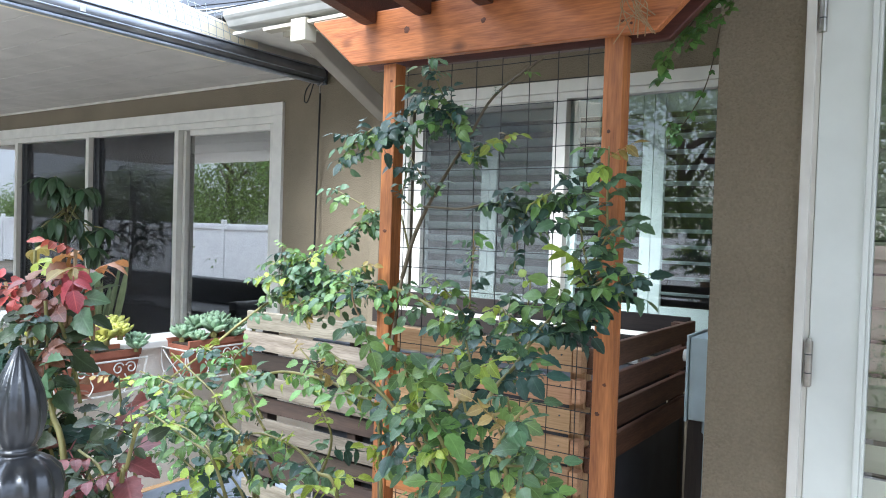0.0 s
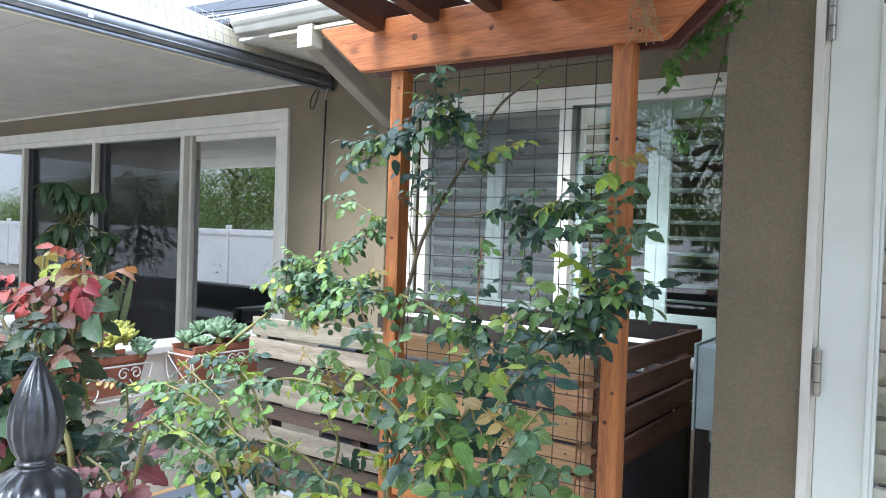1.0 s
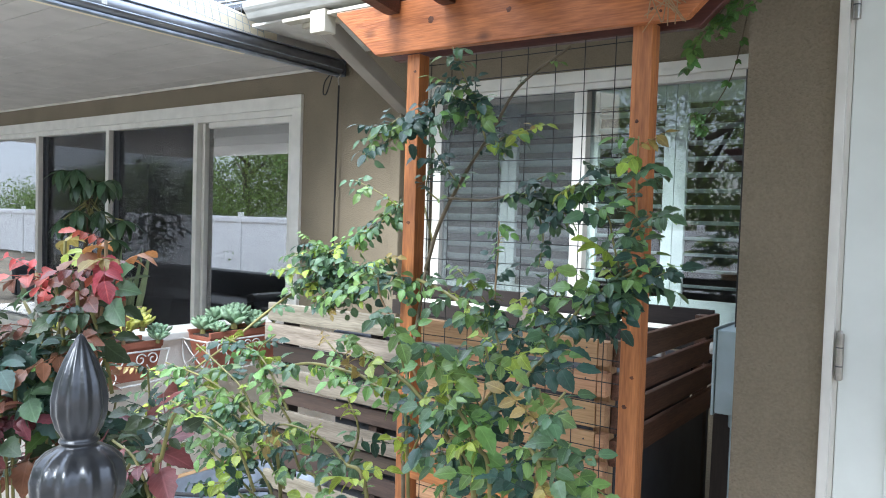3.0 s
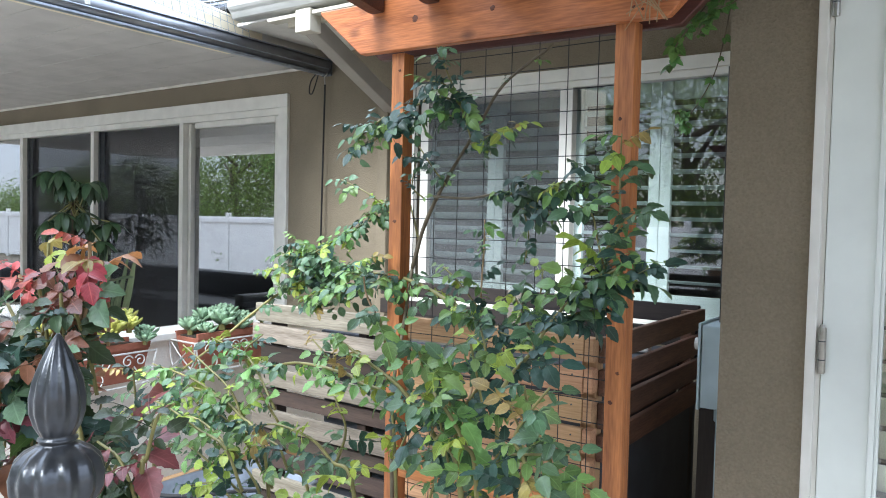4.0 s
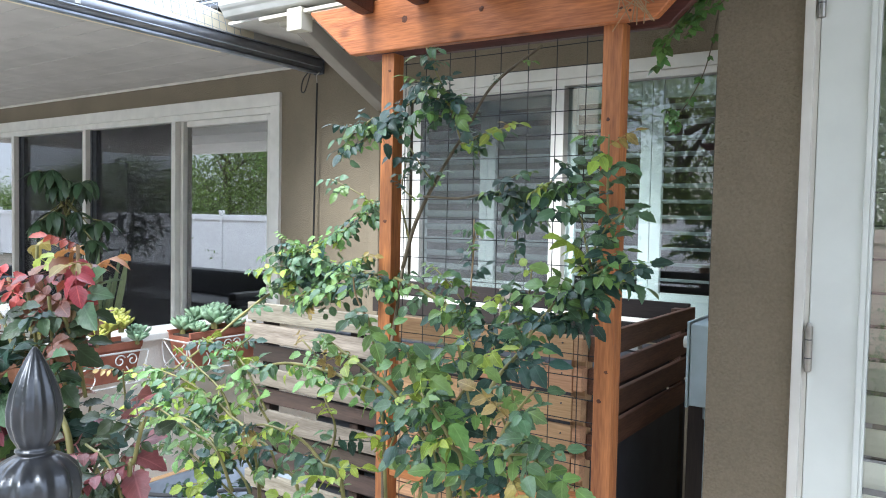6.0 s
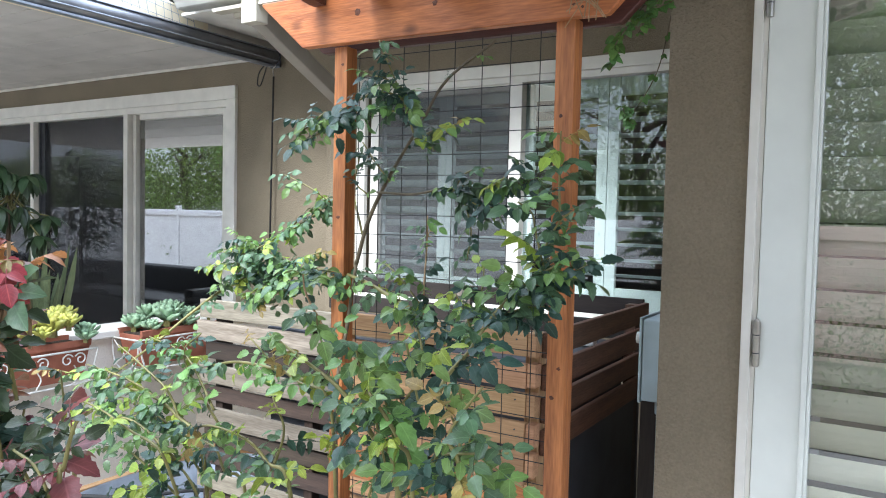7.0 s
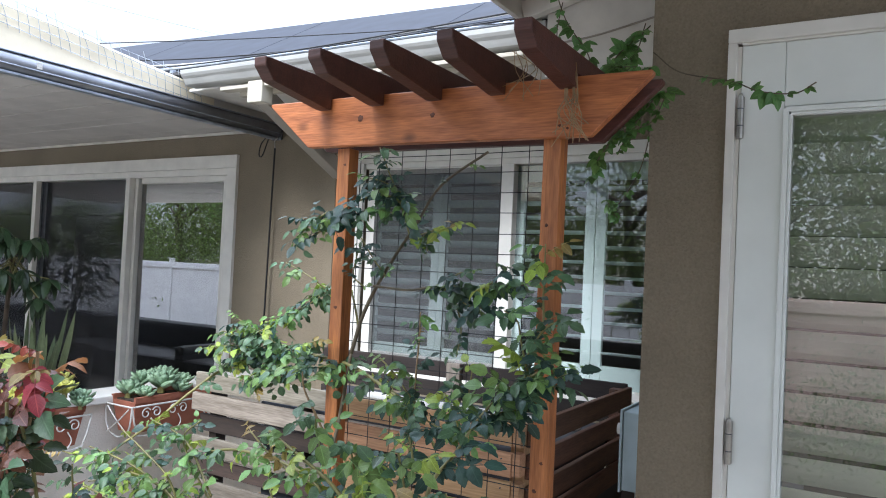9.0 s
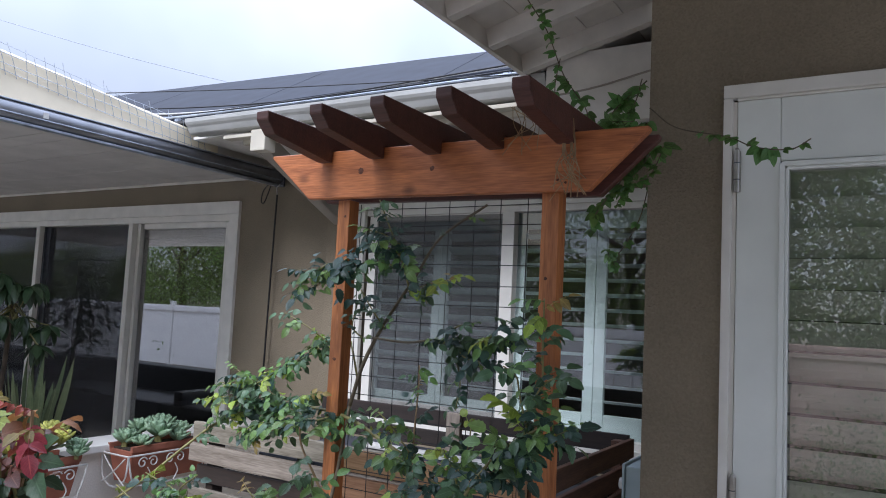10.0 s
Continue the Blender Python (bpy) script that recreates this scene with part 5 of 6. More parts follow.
grow(rose, [(-0.42, 1.23, 1.42), (-0.38, 1.22, 1.48), (-0.34, 1.22, 1.50)], 0.003, 0.002, 0.022, FRESH, 1.0, 24)
grow(rose, [(-0.49, 1.00, 0.70), (-0.50, 1.00, 1.0), (-0.50, 1.00, 1.18), (-0.50, 1.10, 1.24), (-0.48, 1.15, 1.30), (-0.45, 1.20, 1.35), (-0.39, 1.20, 1.39), (-0.35, 1.20, 1.41)], 0.006, 0.003, 0.016, DEEP, 0.95, 25, 0.62, young_tip=False)
grow(rose, [(-0.50, 1.20, 1.29), (-0.45, 1.20, 1.31), (-0.40, 1.20, 1.32)], 0.003, 0.002, 0.015, DEEP, 0.95, 26, young_tip=False)
grow(rose, [(-0.44, 1.20, 1.36), (-0.37, 1.20, 1.375), (-0.32, 1.20, 1.40)], 0.003, 0.002, 0.016, DEEP, 0.95, 27, young_tip=False)
grow(rose, [(-0.47, 1.19, 1.33), (-0.43, 1.18, 1.35), (-0.39, 1.18, 1.345)], 0.003, 0.002, 0.016, DEEP, 0.95, 28, young_tip=False)
grow(rose, [(-0.54, 1.20, 1.22), (-0.56, 1.20, 1.28), (-0.59, 1.20, 1.33)], 0.003, 0.002, 0.020, GREEN, 0.85, 29)
grow(rose, [(-0.68, 1.10, 0.9), (-0.70, 1.25, 1.20), (-0.76, 1.35, 1.32), (-0.78, 1.39, 1.41), (-0.78, 1.39, 1.48)], 0.004, 0.002, 0.034, FRESH, 0.8, 30, 0.45, DRY)
grow(rose, [(-0.72, 1.30, 1.27), (-0.79, 1.30, 1.34), (-0.83, 1.30, 1.37)], 0.003, 0.002, 0.018, GREEN, 0.8, 31)
grow(rose, [(-0.64, 1.30, 1.22), (-0.59, 1.30, 1.31), (-0.58, 1.30, 1.38)], 0.003, 0.002, 0.022, FRESH, 0.8, 32)
grow(rose, [(-0.86, 1.38, 1.25), (-0.76, 1.32, 1.26), (-0.66, 1.28, 1.24), (-0.57, 1.24, 1.24)], 0.003, 0.002, 0.018, DEEP, 0.85, 33, young_tip=False)

for k, ctrl in enumerate((
        [(-1.20, 1.53, 1.50), (-1.30, 1.52, 1.44), (-1.40, 1.50, 1.39), (-1.50, 1.48, 1.36)], [(-1.30, 1.46, 1.34), (-1.40, 1.45, 1.30), (-1.50, 1.44, 1.27)],
        [(-1.15, 1.42, 1.31), (-1.25, 1.41, 1.27), (-1.33, 1.40, 1.22)], [(-1.35, 1.45, 1.39), (-1.42, 1.44, 1.36), (-1.51, 1.44, 1.37)], [(-1.28, 1.44, 1.31), (-1.36, 1.43, 1.33), (-1.44, 1.42, 1.29)])):
    grow(rose, ctrl, 0.003, 0.002, 0.016, GREEN, 0.78, 130 + k)
for k, ctrl in enumerate((
        [(-0.86, 1.39, 1.72), (-0.93, 1.37, 1.73), (-1.00, 1.34, 1.70)], [(-0.85, 1.40, 1.77), (-0.90, 1.38, 1.80), (-0.94, 1.37, 1.81)], [(-1.02, 1.31, 1.72), (-1.08, 1.29, 1.67), (-1.10, 1.29, 1.63)],
        [(-0.70, 1.41, 1.55), (-0.66, 1.39, 1.51), (-0.60, 1.38, 1.50)], [(-0.45, 1.22, 1.33), (-0.41, 1.19, 1.36), (-0.37, 1.19, 1.33)])):
    grow(rose, ctrl, 0.003, 0.002, 0.018, DEEP, 0.85, 140 + k, young_tip=False)

bush = thing("rose_bush", (-0.6, 0.9, 0.0), "leafy rose bush with bright young shoots before the arbor", "rose")
grow(bush, [(-0.50, 0.90, 0.0), (-0.49, 0.90, 0.6), (-0.51, 0.90, 1.05), (-0.58, 0.93, 1.11), (-0.65, 0.93, 1.18), (-0.73, 0.93, 1.22), (-0.82, 0.93, 1.26)], 0.008, 0.003, 0.020, FRESH, 0.9, 50, 0.66)
grow(bush, [(-0.56, 0.90, 1.12), (-0.48, 0.90, 1.22), (-0.47, 0.90, 1.27), (-0.48, 0.90, 1.31)], 0.004, 0.002, 0.018, FRESH, 0.9, 51)
grow(bush, [(-0.45, 0.85, 0.0), (-0.44, 0.85, 0.7), (-0.45, 0.85, 1.08), (-0.46, 0.83, 1.15), (-0.48, 0.82, 1.19), (-0.51, 0.82, 1.22)], 0.006, 0.003, 0.018, GREEN, 1.0, 52, 0.76)
grow(bush, [(-0.36, 0.80, 0.0), (-0.35, 0.80, 0.8), (-0.34, 0.80, 1.12), (-0.36, 0.80, 1.18), (-0.34, 0.80, 1.22), (-0.31, 0.80, 1.26)], 0.006, 0.002, 0.022, FRESH, 0.9, 53, 0.78)
grow(bush, [(-0.37, 0.80, 1.16), (-0.32, 0.80, 1.17), (-0.27, 0.80, 1.18)], 0.003, 0.002, 0.018, GREEN, 0.95, 54)
grow(bush, [(-0.40, 0.88, 1.05), (-0.40, 0.90, 1.14), (-0.44, 0.92, 1.20)], 0.003, 0.002, 0.018, DEEP, 0.95, 55, young_tip=False)
grow(bush, [(-0.70, 1.00, 0.6), (-0.72, 1.00, 1.0), (-0.74, 1.00, 1.14), (-0.81, 1.00, 1.16), (-0.88, 1.00, 1.19), (-0.94, 1.00, 1.23)], 0.005, 0.002, 0.020, GREEN, 0.95, 56, 0.55)
grow(bush, [(-0.72, 1.05, 1.13), (-0.79, 1.05, 1.25), (-0.84, 1.05, 1.32), (-0.85, 1.05, 1.36)], 0.004, 0.002, 0.026, FRESH, 0.85, 57, 0.2, DRY)
grow(bush, [(-0.66, 0.85, 0.0), (-0.67, 0.85, 0.7), (-0.69, 0.85, 1.02), (-0.74, 0.85, 1.06), (-0.79, 0.85, 1.09), (-0.88, 0.85, 1.10), (-0.94, 0.85, 1.08)], 0.006, 0.002, 0.018, GREEN, 0.9, 58, 0.68)
grow(bush, [(-0.80, 0.90, 0.5), (-0.84, 0.90, 0.95), (-0.90, 0.90, 1.00), (-0.93, 0.90, 1.04), (-1.02, 0.90, 1.05)], 0.005, 0.002, 0.021, GREEN, 0.74, 59, 0.5)
grow(bush, [(-0.83, 0.95, 1.00), (-0.80, 0.95, 1.08), (-0.83, 0.95, 1.14)], 0.004, 0.002, 0.022, FRESH, 0.85, 60)
grow(bush, [(-1.20, 1.12, 1.12), (-1.07, 1.10, 1.15), (-0.91, 1.10, 1.14), (-0.79, 1.10, 1.10)], 0.004, 0.005, 0.028, GREEN, 0.85, 61)
grow(bush, [(-0.62, 0.95, 0.95), (-0.60, 0.97, 1.05), (-0.58, 0.98, 1.10), (-0.54, 1.00, 1.14)], 0.003, 0.002, 0.017, DEEP, 0.9, 62, young_tip=False)
grow(bush, [(-0.56, 1.00, 0.95), (-0.53, 1.02, 1.05), (-0.48, 1.03, 1.10)], 0.003, 0.002, 0.018, DEEP, 0.9, 63, young_tip=False)
grow(bush, [(-0.70, 0.98, 1.05), (-0.66, 1.0, 1.15), (-0.62, 1.02, 1.20), (-0.58, 1.05, 1.23)], 0.003, 0.002, 0.018, DEEP, 0.9, 64, young_tip=False)
grow(bush, [(-0.56, 0.96, 1.15), (-0.60, 0.96, 1.22), (-0.66, 0.98, 1.24)], 0.003, 0.002, 0.018, GREEN, 0.9, 65)
grow(bush, [(-1.05, 1.00, 0.5), (-1.07, 1.00, 0.95), (-1.16, 1.00, 1.04), (-1.25, 1.00, 1.07), (-1.42, 1.00, 1.08), (-1.61, 1.00, 1.08)], 0.006, 0.002, 0.024, GREEN, 0.74, 66, 0.42)
grow(bush, [(-1.12, 1.00, 0.97), (-1.18, 1.00, 1.08), (-1.27, 1.00, 1.13), (-1.36, 1.00, 1.17)], 0.004, 0.002, 0.024, GREEN, 0.74, 67)
grow(bush, [(-0.98, 0.86, 0.95), (-1.02, 0.85, 1.03), (-1.10, 0.85, 1.05), (-1.21, 0.85, 1.08), (-1.33, 0.85, 1.09)], 0.004, 0.002, 0.024, GREEN, 0.74, 68, 0.2)
grow(bush, [(-1.14, 1.10, 1.00), (-1.22, 1.10, 1.08), (-1.26, 1.10, 1.15), (-1.20, 1.10, 1.20)], 0.004, 0.002, 0.024, GREEN, 0.74, 69)
grow(bush, [(-0.98, 0.95, 0.80), (-1.05, 0.95, 0.93), (-1.15, 0.95, 0.98), (-1.22, 0.95, 0.98)], 0.004, 0.002, 0.024, GREEN, 0.74, 70)
for k, ctrl in enumerate((
        [(-1.05, 1.00, 0.90), (-1.20, 1.02, 1.00), (-1.40, 1.05, 1.03), (-1.55, 1.05, 1.00)], [(-1.00, 0.95, 0.85), (-1.15, 0.95, 0.92), (-1.30, 0.97, 0.95), (-1.42, 0.98, 0.92)],
        [(-1.10, 1.05, 1.05), (-1.25, 1.10, 1.14), (-1.45, 1.15, 1.16)], [(-1.20, 1.00, 1.05), (-1.35, 1.00, 1.00), (-1.50, 1.00, 0.97)], [(-0.95, 0.90, 0.85), (-1.10, 0.90, 0.92), (-1.20, 0.90, 0.90)],
        [(-1.15, 1.02, 1.02), (-1.30, 1.00, 1.09), (-1.48, 1.00, 1.11)], [(-1.10, 0.95, 0.97), (-1.22, 0.94, 1.03), (-1.36, 0.94, 1.02)])):
    grow(bush, ctrl, 0.004, 0.002, 0.019, GREEN, 0.82, 170 + k, 0.1)

redbush = thing("red_rose_bush", (-0.9, 0.5, 0.0), "rose bush with copper and crimson young leaves", "rose")
OLD = ("olive", "olive", "mid", "dark", "olive", "mid", "copper")
grow(redbush, [(-0.80, 0.47, 0.0), (-0.78, 0.46, 0.6), (-0.80, 0.45, 1.12), (-0.86, 0.46, 1.22), (-0.91, 0.48, 1.30), (-0.92, 0.48, 1.36)], 0.008, 0.003, 0.026, OLD, 1.0, 80, 0.90, young_tip=False)
grow(redbush, [(-1.08, 0.5, 0.0), (-1.07, 0.50, 0.7), (-1.05, 0.50, 1.03), (-1.02, 0.50, 1.19), (-0.97, 0.50, 1.30), (-0.91, 0.50, 1.36)], 0.008, 0.003, 0.026, OLD, 1.0, 82, 0.80, young_tip=False)
grow(redbush, [(-0.88, 0.45, 1.10), (-0.92, 0.45, 1.22), (-0.97, 0.45, 1.30), (-1.01, 0.45, 1.34)], 0.005, 0.003, 0.026, OLD, 1.0, 84, 0.3, young_tip=False)
grow(redbush, [(-0.63, 0.43, 0.0), (-0.63, 0.42, 0.8), (-0.63, 0.42, 1.16), (-0.62, 0.42, 1.20), (-0.60, 0.42, 1.25), (-0.57, 0.42, 1.27)], 0.005, 0.002, 0.030, ("olive", "maroon", "olive"), 0.8, 87, 0.88, young_tip=False)
grow(redbush, [(-0.63, 0.42, 1.13), (-0.67, 0.42, 1.185), (-0.72, 0.42, 1.20)], 0.003, 0.002, 0.024, ("olive", "maroon", "olive"), 0.9, 88, young_tip=False)
rnd = random.Random(99)
for k in range(8):
    tx, ty, tz = -1.08 + rnd.uniform(-0.20, 0.20), 0.56 + rnd.uniform(-0.10, 0.14), rnd.uniform(1.10, 1.31)
    grow(redbush, [(-1.05 + rnd.uniform(-0.1, 0.1), 0.55, 0.75), (-1.05 + (tx + 1.05) * 0.5, 0.55 + (ty - 0.55) * 0.4, 0.95), (tx * 0.7 - 0.32, ty, (tz + 1.0) / 2), (tx, ty, tz)],
         0.005, 0.002, 0.030, OLD + ("maroon",), 0.95, 100 + k, 0.5, young_tip=False)


def tuft(plant, at, colors, count, size, seed, up=0.7):
    """Cluster of compound leaves at a shoot's tip, the lower ones hanging."""
    rnd = random.Random(seed)
    for k in range(count):
        a = k * 2.4 + rnd.uniform(-0.5, 0.5)
        f = k / count
        d = Vector((math.cos(a), math.sin(a) - 0.25, up * (1.3 * f - 0.45) + rnd.uniform(-0.35, 0.25)))
        sc = size * (1.15 - 0.45 * f) * rnd.uniform(0.8, 1.2)
        nrm = (rnd.uniform(-0.5, 0.6), -0.7 + rnd.uniform(-0.4, 0.3), 0.8)
        part("leaf", rnd.choice(KINDS[colors[k % len(colors)]]), None, plant,
             m=aim(Vector(at) + Vector((0, 0, 0.03 * f - 0.02)), d, nrm) @ Matrix.Diagonal((sc, sc, sc, 1)))


for k, (base, at, colors, count, size) in enumerate((
        ((-0.90, 0.50, 1.30), (-0.915, 0.52, 1.432), ("red", "orange", "red"), 3, 0.75),
        ((-0.91, 0.50, 1.30), (-0.905, 0.50, 1.395), ("red", "red", "maroon", "copper"), 4, 0.85),
        ((-1.02, 0.50, 1.25), (-1.08, 0.50, 1.375), ("red", "maroon", "copper", "red"), 5, 0.95),
        ((-0.90, 0.54, 1.28), (-0.90, 0.53, 1.405), ("mid", "orange", "bronze"), 3, 0.95),
        ((-0.95, 0.48, 1.24), (-0.985, 0.48, 1.375), ("copper", "olive", "red"), 4, 1.15),
        ((-0.86, 0.50, 1.22), (-0.90, 0.49, 1.335), ("olive", "copper", "mid"), 4, 1.1),
        ((-1.06, 0.52, 1.24), (-1.07, 0.54, 1.425), ("young", "bronze"), 2, 0.9),
        ((-0.66, 0.45, 1.12), (-0.685, 0.47, 1.222), ("maroon", "maroon", "maroon"), 2, 1.2),
        ((-0.66, 0.45, 1.05), (-0.735, 0.44, 1.165), ("olive", "maroon", "olive"), 3, 1.4),
        ((-1.0, 0.46, 1.15), (-1.04, 0.46, 1.27), ("dark", "olive", "copper"), 5, 1.5))):
    part("cane", tube(smooth_line([base, ((base[0] + at[0]) / 2 + 0.008, (base[1] + at[1]) / 2, (base[2] + at[2]) / 2), at], 4), 0.0028, 5), DRY if k < 4 else CANE, redbush)
    tuft(redbush, at, colors, count, size, 700 + k)
rnd = random.Random(41)
MASS = (("olive", "mid", "copper"), ("dark", "mid", "olive"), ("mid", "olive", "bright"), ("maroon", "copper", "olive"), ("mid", "dark", "bronze"))
for k in range(19):
    a, q = rnd.uniform(0, 6.283), rnd.random() ** 0.5
    at = (-1.02 + 0.14 * q * math.cos(a), 0.45 + 0.10 * q * math.sin(a), rnd.uniform(1.19, 1.36) - 0.05 * q)
    part("cane", tube([(at[0] * 0.85 - 0.15, at[1] * 0.8 + 0.1, at[2] - 0.14), (at[0] + 0.012, at[1] + 0.01, at[2] - 0.05), at], 0.0024, 5), CANE, redbush)
    tuft(redbush, at, MASS[k % 5], 6, rnd.uniform(0.75, 1.08), 760 + k, 0.5)
for k, at in enumerate(((-0.52, 0.85, 1.175), (-0.505, 0.85, 1.215), (-0.33, 0.84, 1.17), (-0.375, 0.85, 1.245), (-0.466, 0.85, 1.295), (-0.66, 0.87, 1.32), (-0.60, 0.9, 1.27))):
    part("shoot", tube([(at[0] + 0.01, at[1] + 0.02, at[2] - 0.09), at], 0.002, 5), CANE, bush)
    tuft(bush, at, ("bright", "bright", "mid", "young"), 3, 0.86, 720 + k, 0.2)

# ---- vine over the arbor ----
vine = thing("climbing_vine", (-0.4, 1.6, 1.9), "trailing green vine over the arbor and the door", "vine")


def lobed(size):
    """A three-lobed vine leaf."""
    bm = bmesh.new()
    for ang, ln in ((0, 1.0), (52, 0.8), (-52, 0.8)):
        lf = leaf_sheet(size * ln, size * 0.58, 0.2, 0.3, 4)
        m = pose(0, 0, 0, 0, 0, ang)
        merge_leaf(bm, lf, m)
    return sheet_data(bm, LEAF["vine"])


LOBES = [lobed(0.042), lobed(0.034), lobed(0.05)]


def trail(ctrl, r, step, seed, size=1.0, start=0.0):
    rnd = random.Random(seed)
    line = smooth_line(ctrl, 6)
    part("stem", tube(line, r, 5), OLDCANE, vine)
    run, due = 0.0, step * start
    for a, b in zip(line, line[1:]):
        seg = (b - a).length
        while due < run + seg:
            p = a.lerp(b, (due - run) / seg)
            d = Vector((rnd.uniform(-1, 1), rnd.uniform(-0.9, 0.3), rnd.uniform(-1.0, 0.25)))
            sc = size * rnd.uniform(0.7, 1.2)
            part("leaf", rnd.choice(LOBES), None, vine, m=aim(p, d, (rnd.uniform(-0.5, 0.5), -0.8, 0.7)) @ Matrix.Diagonal((sc, sc, sc, 1)))
            due += step * rnd.uniform(0.6, 1.4)
        run += seg


trail([(-0.28, 1.55, 2.11), (-0.22, 1.56, 2.06), (-0.11, 1.56, 2.03), (-0.05, 1.55, 2.00), (0.02, 1.55, 1.99), (0.06, 1.55, 2.01)], 0.0015, 0.028, 1, 0.72, 5)
trail([(-0.44, 1.66, 2.04), (-0.43, 1.72, 2.15), (-0.41, 1.80, 2.22), (-0.36, 1.80, 2.26)], 0.002, 0.018, 2, 1.0)
trail([(-0.42, 1.60, 2.05), (-0.35, 1.60, 2.07), (-0.29, 1.57, 2.08)], 0.002, 0.013, 3, 0.9)
trail([(-0.47, 1.60, 2.06), (-0.49, 1.70, 2.16), (-0.56, 1.70, 2.27), (-0.57, 1.60, 2.36), (-0.59, 1.50, 2.42)], 0.0016, 0.028, 4, 0.9)
trail([(-0.25, 1.57, 2.02), (-0.28, 1.56, 1.95), (-0.33, 1.55, 1.93), (-0.38, 1.55, 1.90), (-0.42, 1.55, 1.86)], 0.0016, 0.024, 5, 0.7)
trail([(-0.50, 2.40, 2.20), (-0.54, 2.40, 1.99), (-0.60, 2.40, 1.87), (-0.65, 2.40, 1.82)], 0.002, 0.06, 6, 0.8, 2)
trail([(-0.66, 2.40, 1.86), (-0.64, 2.38, 1.82), (-0.61, 2.38, 1.79)], 0.002, 0.016, 7, 0.9)
trail([(-0.30, 1.56, 2.00), (-0.36, 1.55, 1.92), (-0.40, 1.54, 1.86), (-0.41, 1.54, 1.81)], 0.0016, 0.020, 8, 0.8)
trail([(-0.27, 1.57, 2.02), (-0.32, 1.55, 1.94), (-0.35, 1.54, 1.88)], 0.0014, 0.015, 9, 0.7)
trail([(-0.52, 1.66, 2.08), (-0.47, 1.66, 2.10), (-0.42, 1.64, 2.11), (-0.34, 1.62, 2.10)], 0.0018, 0.014, 10, 0.85)
trail([(-0.43, 1.70, 2.10), (-0.38, 1.74, 2.17), (-0.35, 1.72, 2.24)], 0.0016, 0.017, 11, 0.85)
trail([(-0.52, 1.62, 2.10), (-0.55, 1.62, 2.20), (-0.53, 1.60, 2.28)], 0.0014, 0.022, 12, 0.75)
for k in range(14):
    rr = random.Random(200 + k)
    x0 = -0.415 + rr.uniform(-0.012, 0.012)
    pts = [(x0, 1.40, 2.06), (x0 + rr.uniform(-0.015, 0.015), 1.405, 1.99), (x0 + rr.uniform(-0.02, 0.025), 1.395, 1.95 + rr.uniform(-0.01, 0.01)), (x0 + rr.uniform(-0.06, 0.07), 1.39, 1.89 + rr.uniform(-0.02, 0.03))]
    part("dry_tendril", tube(smooth_line(pts, 4), 0.0012, 4), DRY, vine, "dry brown tendril")
for k in range(7):
    rr = random.Random(300 + k)
    x0 = -0.52 + rr.uniform(-0.03, 0.03)
    pts = [(x0, 1.36, 2.09), (x0 + rr.uniform(-0.05, 0.05), 1.39, 2.05), (x0 + rr.uniform(-0.07, 0.05), 1.40, 1.99 + rr.uniform(-0.02, 0.03))]
    part("dry_tendril", tube(smooth_line(pts, 4), 0.001, 4), DRY, vine, "dry brown tendril")

# ---- inside the rooms ----
sofa = thing("sofa", (-5.0, 5.2, 0.1), "dark upholstered sofa inside the room", "sofa")
part("seat", block(-6.2, -3.9, 4.9, 5.7, 0.1, 0.55, 0.06), ROOMDARK, sofa)
part("backrest", block(-6.2, -3.9, 5.7, 5.95, 0.1, 0.95, 0.06), ROOMDARK, sofa)

# ---- garden behind the camera ----
WICKER = mat("dark_wicker", (0.020, 0.022, 0.027), 0.6, vary=0.4, scale=30, bump=0.5, bump_scale=90)
# unseen sofa, added so the window mirrors something dark below the fence
lounge = thing("reflection_sofa", (-8.0, 0.7, 0.0), "long dark wicker sofa added on the patio to darken the window reflection", "sofa")
part("seat", block(-13.0, -3.9, 0.1, 0.95, 0.0, 0.36, 0.05), WICKER, lounge)
part("backrest", block(-13.0, -3.9, -0.15, 0.09, 0.0, 0.68, 0.05), WICKER, lounge)
for xx in (-13.1, -10.0, -7.0, -3.8):
    part("armrest", block(xx - 0.08, xx + 0.08, -0.15, 0.95, 0.0, 0.52, 0.04), WICKER, lounge)

fence = thing("garden_fence", (-5.0, -5.0, 0.0), "white painted panel fence along the garden", "fence")
PINKWALL = mat("pinkish_garden_wall_paint", (0.70, 0.50, 0.42), 0.8, vary=0.15, scale=2.5, bump=0.3, bump_scale=30)


def fence_bay(parent, x0, material, top):
    part("panel", block(x0 + 0.06, x0 + 1.80, -5.02, -4.98, 0.05, top, 0.005), material, parent)
    part("post", block(x0 - 0.055, x0 + 0.055, -5.05, -4.95, -0.02, top + 0.1, 0.01), material, parent)
    part("rail", block(x0 + 0.06, x0 + 1.80, -4.975, -4.95, top - 0.14, top - 0.02, 0.005), material, parent)


for k in range(16):
    fence_bay(fence, -31.3 + k * 1.86, VINYL, 1.45)
side_fence = thing("side_fence", (2.0, -5.0, 0.0), "pinkish beige panel fence beyond the garden bed", "fence")
for k in range(16, 22):
    fence_bay(side_fence, -31.3 + k * 1.86, PINKWALL, 1.45)


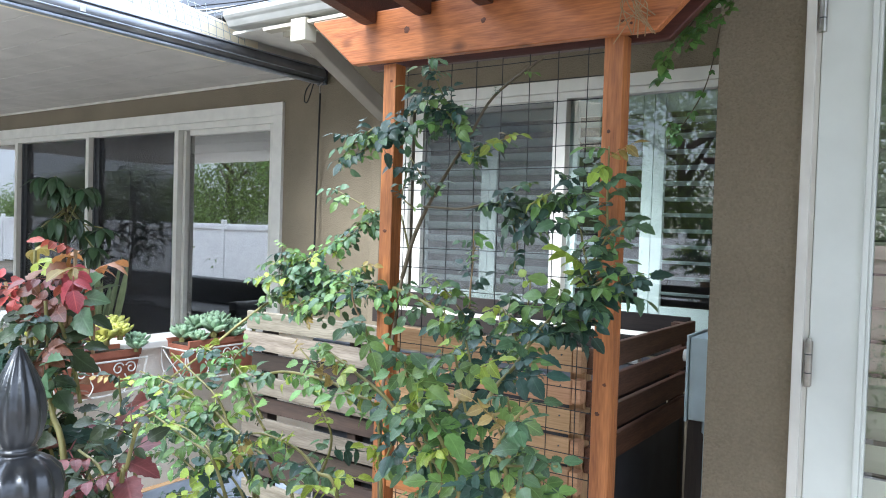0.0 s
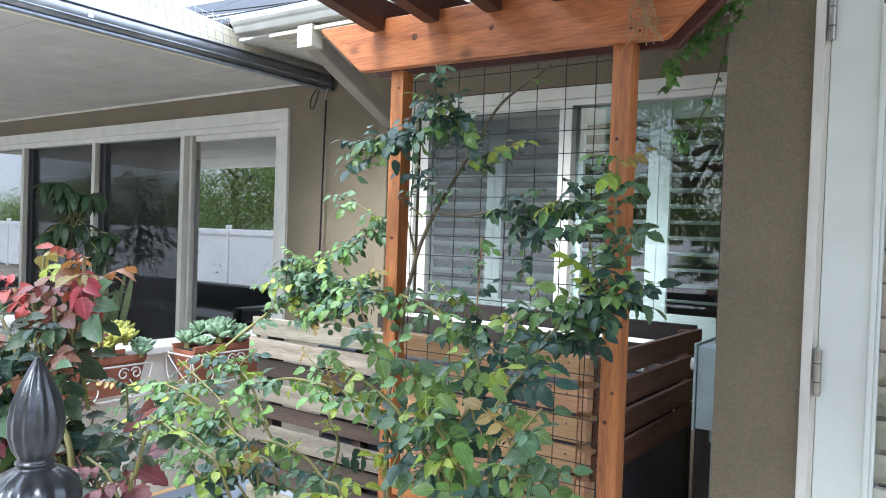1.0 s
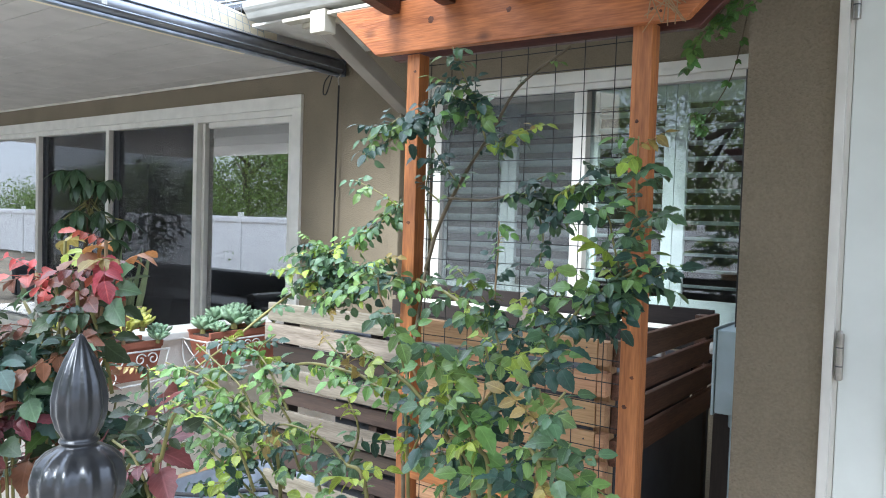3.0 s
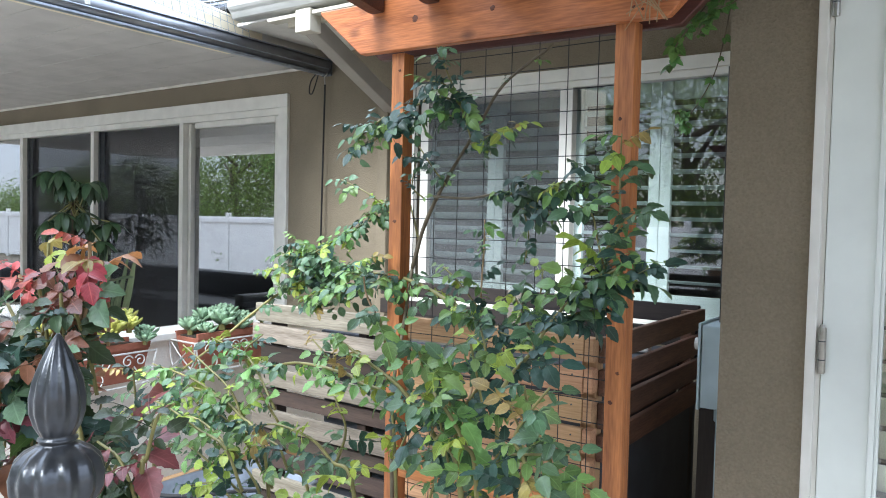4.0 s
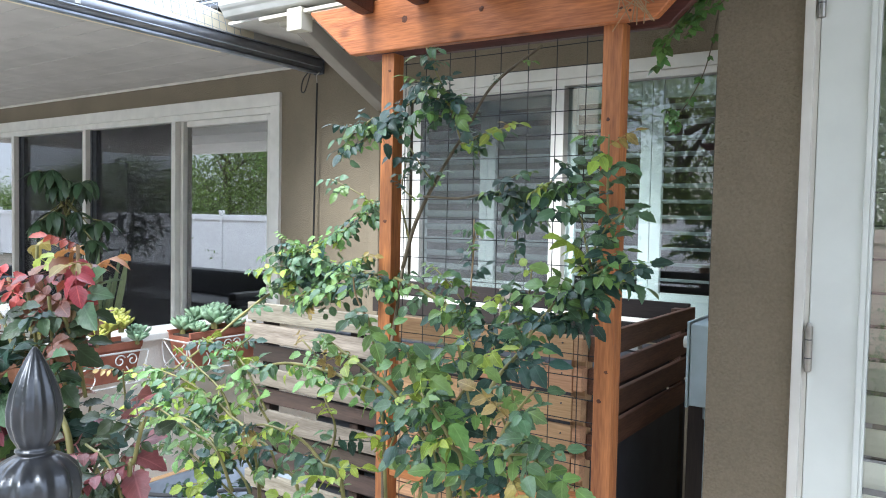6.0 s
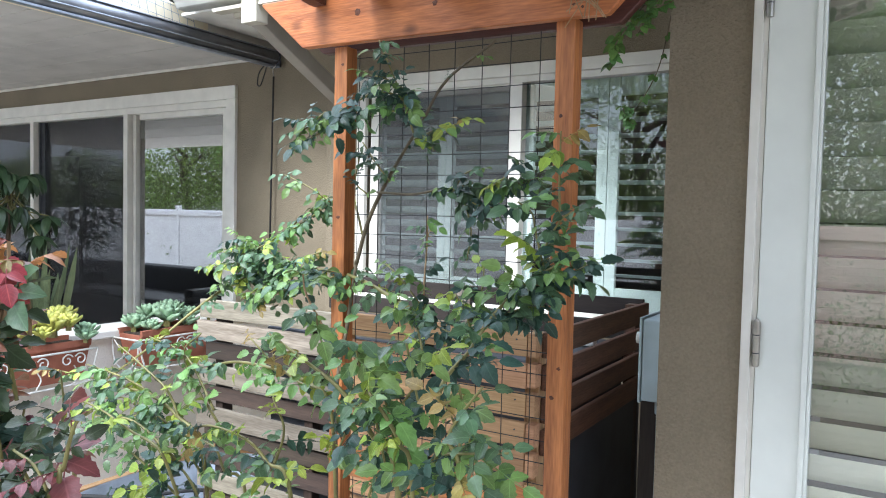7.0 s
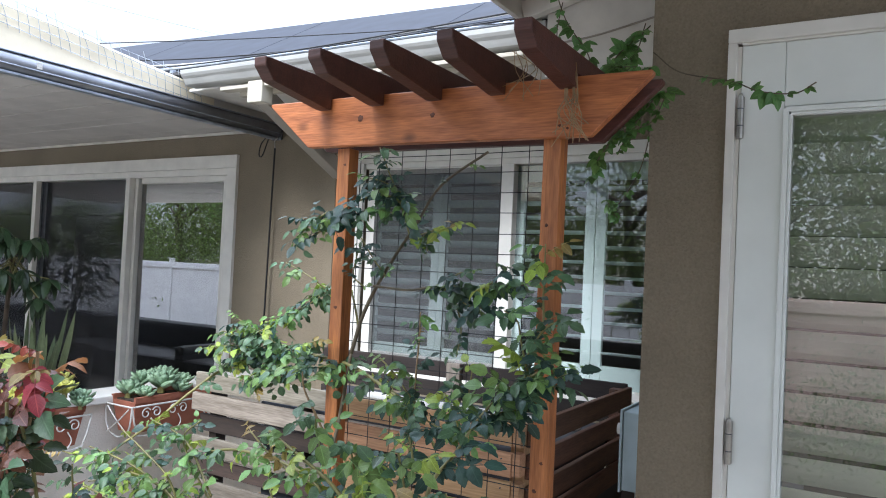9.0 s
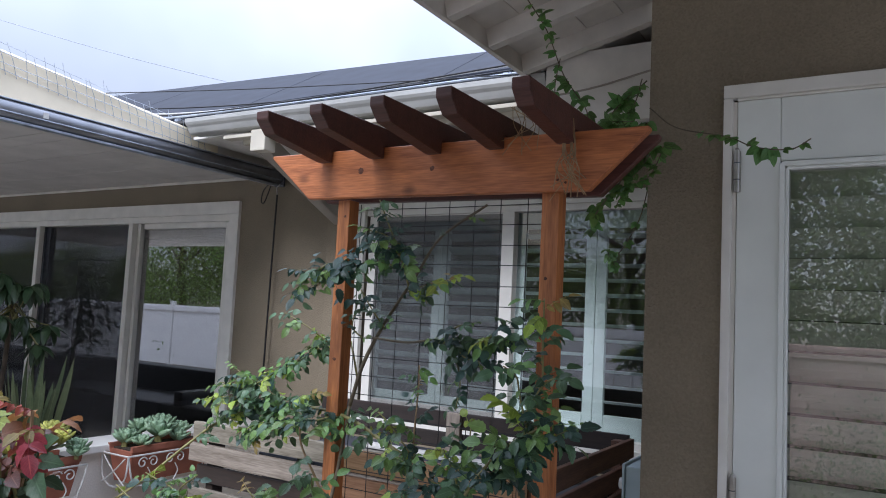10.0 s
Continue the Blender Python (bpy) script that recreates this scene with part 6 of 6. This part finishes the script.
def tree(at, h, r, seed, clumps=110, small=0.045, large=0.085):
    rr = random.Random(seed)
    t = thing("tree", at, "broad leafy green garden tree behind the white fence", "tree", "garden trees")
    x, y, z = at
    part("trunk", tube(smooth_line([(x, y, z), (x + 0.1, y, z + h * 0.3), (x - 0.1, y + 0.1, z + h * 0.6), (x, y, z + h * 0.85)]), [0.18 - 0.009 * k for k in range(19)], 8), BARK, t)
    for k in range(7):
        a = k * 2.4
        part("limb", tube([(x, y, z + h * (0.35 + 0.06 * k)), (x + r * 0.6 * math.cos(a), y + r * 0.6 * math.sin(a), z + h * (0.5 + 0.06 * k))], [0.07, 0.02], 6), BARK, t)
    verts, faces = [], []
    for k in range(clumps):
        a, b, q = rr.uniform(0, 6.283), rr.uniform(-0.9, 1), r * rr.random() ** 0.4
        c = Vector((x + q * math.cos(a) * math.sqrt(1 - b * b), y + q * math.sin(a) * math.sqrt(1 - b * b), z + h * 0.66 + b * h * 0.33))
        for j in range(150):
            p = c + Vector((rr.gauss(0, 0.24), rr.gauss(0, 0.24), rr.gauss(0, 0.20)))
            u = Vector((rr.gauss(0, 1), rr.gauss(0, 1), rr.gauss(0, 1))).normalized()
            v = u.cross(Vector((rr.gauss(0, 1), rr.gauss(0, 1), rr.gauss(0, 1)))).normalized()
            s = rr.uniform(small, large)
            i = len(verts)
            verts += [p - u * s, p + v * s * 0.5, p + u * s, p - v * s * 0.5]
            faces.append((i, i + 1, i + 2, i + 3))
    data = bpy.data.meshes.new("crown")
    data.from_pydata([tuple(v) for v in verts], [], faces)
    data.materials.append(TREELEAF)
    tagged(part("crown", data, None, t), kind="stuff")


rr = random.Random(77)
for k in range(14):
    tall = k > 9
    tree((-27.0 + 2.3 * k + rr.uniform(-0.4, 0.4), -6.9 - rr.uniform(0.0, 1.2), -0.02), rr.uniform(4.4, 5.4) if tall else rr.uniform(4.0, 5.2) if k > 3 else rr.uniform(2.7, 3.6), rr.uniform(1.7, 2.2) if tall else rr.uniform(1.2, 1.6), 500 + k, 62 if tall else 36, 0.035, 0.065)

shrubs = tagged(new("garden_shrubs", bpy.data.meshes.new("garden_shrubs")), "dense mixed shrubs along the garden fence", "shrub", kind="stuff")
verts, faces = [], []
for k in range(630):
    c = Vector((rr.uniform(-31, 10), rr.uniform(-7.0, -5.6), rr.uniform(0.4, 2.3) * rr.uniform(0.7, 1.15)))
    fine = k >= 500
    if fine:
        c = Vector((rr.uniform(-2.6, 5.0), rr.uniform(-8.4, -6.0), rr.uniform(0.8, 2.1) if k % 3 else rr.uniform(2.4, 4.6)))
    elif k >= 440:
        c = Vector((rr.uniform(-0.6, 3.6), rr.uniform(-4.2, -2.6), rr.uniform(0.1, 0.75)))
    for j in range(280 if fine else 150):
        p = c + Vector((rr.gauss(0, 0.32), rr.gauss(0, 0.3), rr.gauss(0, 0.32)))
        u = Vector((rr.gauss(0, 1), rr.gauss(0, 1), rr.gauss(0, 1))).normalized()
        v = u.cross(Vector((rr.gauss(0, 1), rr.gauss(0, 1), rr.gauss(0, 1)))).normalized()
        s = rr.uniform(0.03, 0.055) if fine else rr.uniform(0.014, 0.028) if k >= 440 else rr.uniform(0.03, 0.06)
        i = len(verts)
        verts += [p - u * s, p + v * s * 0.5, p + u * s, p - v * s * 0.5]
        faces.append((i, i + 1, i + 2, i + 3))
shrubs.data.from_pydata([tuple(v) for v in verts], [], faces)
shrubs.data.materials.append(TREELEAF)
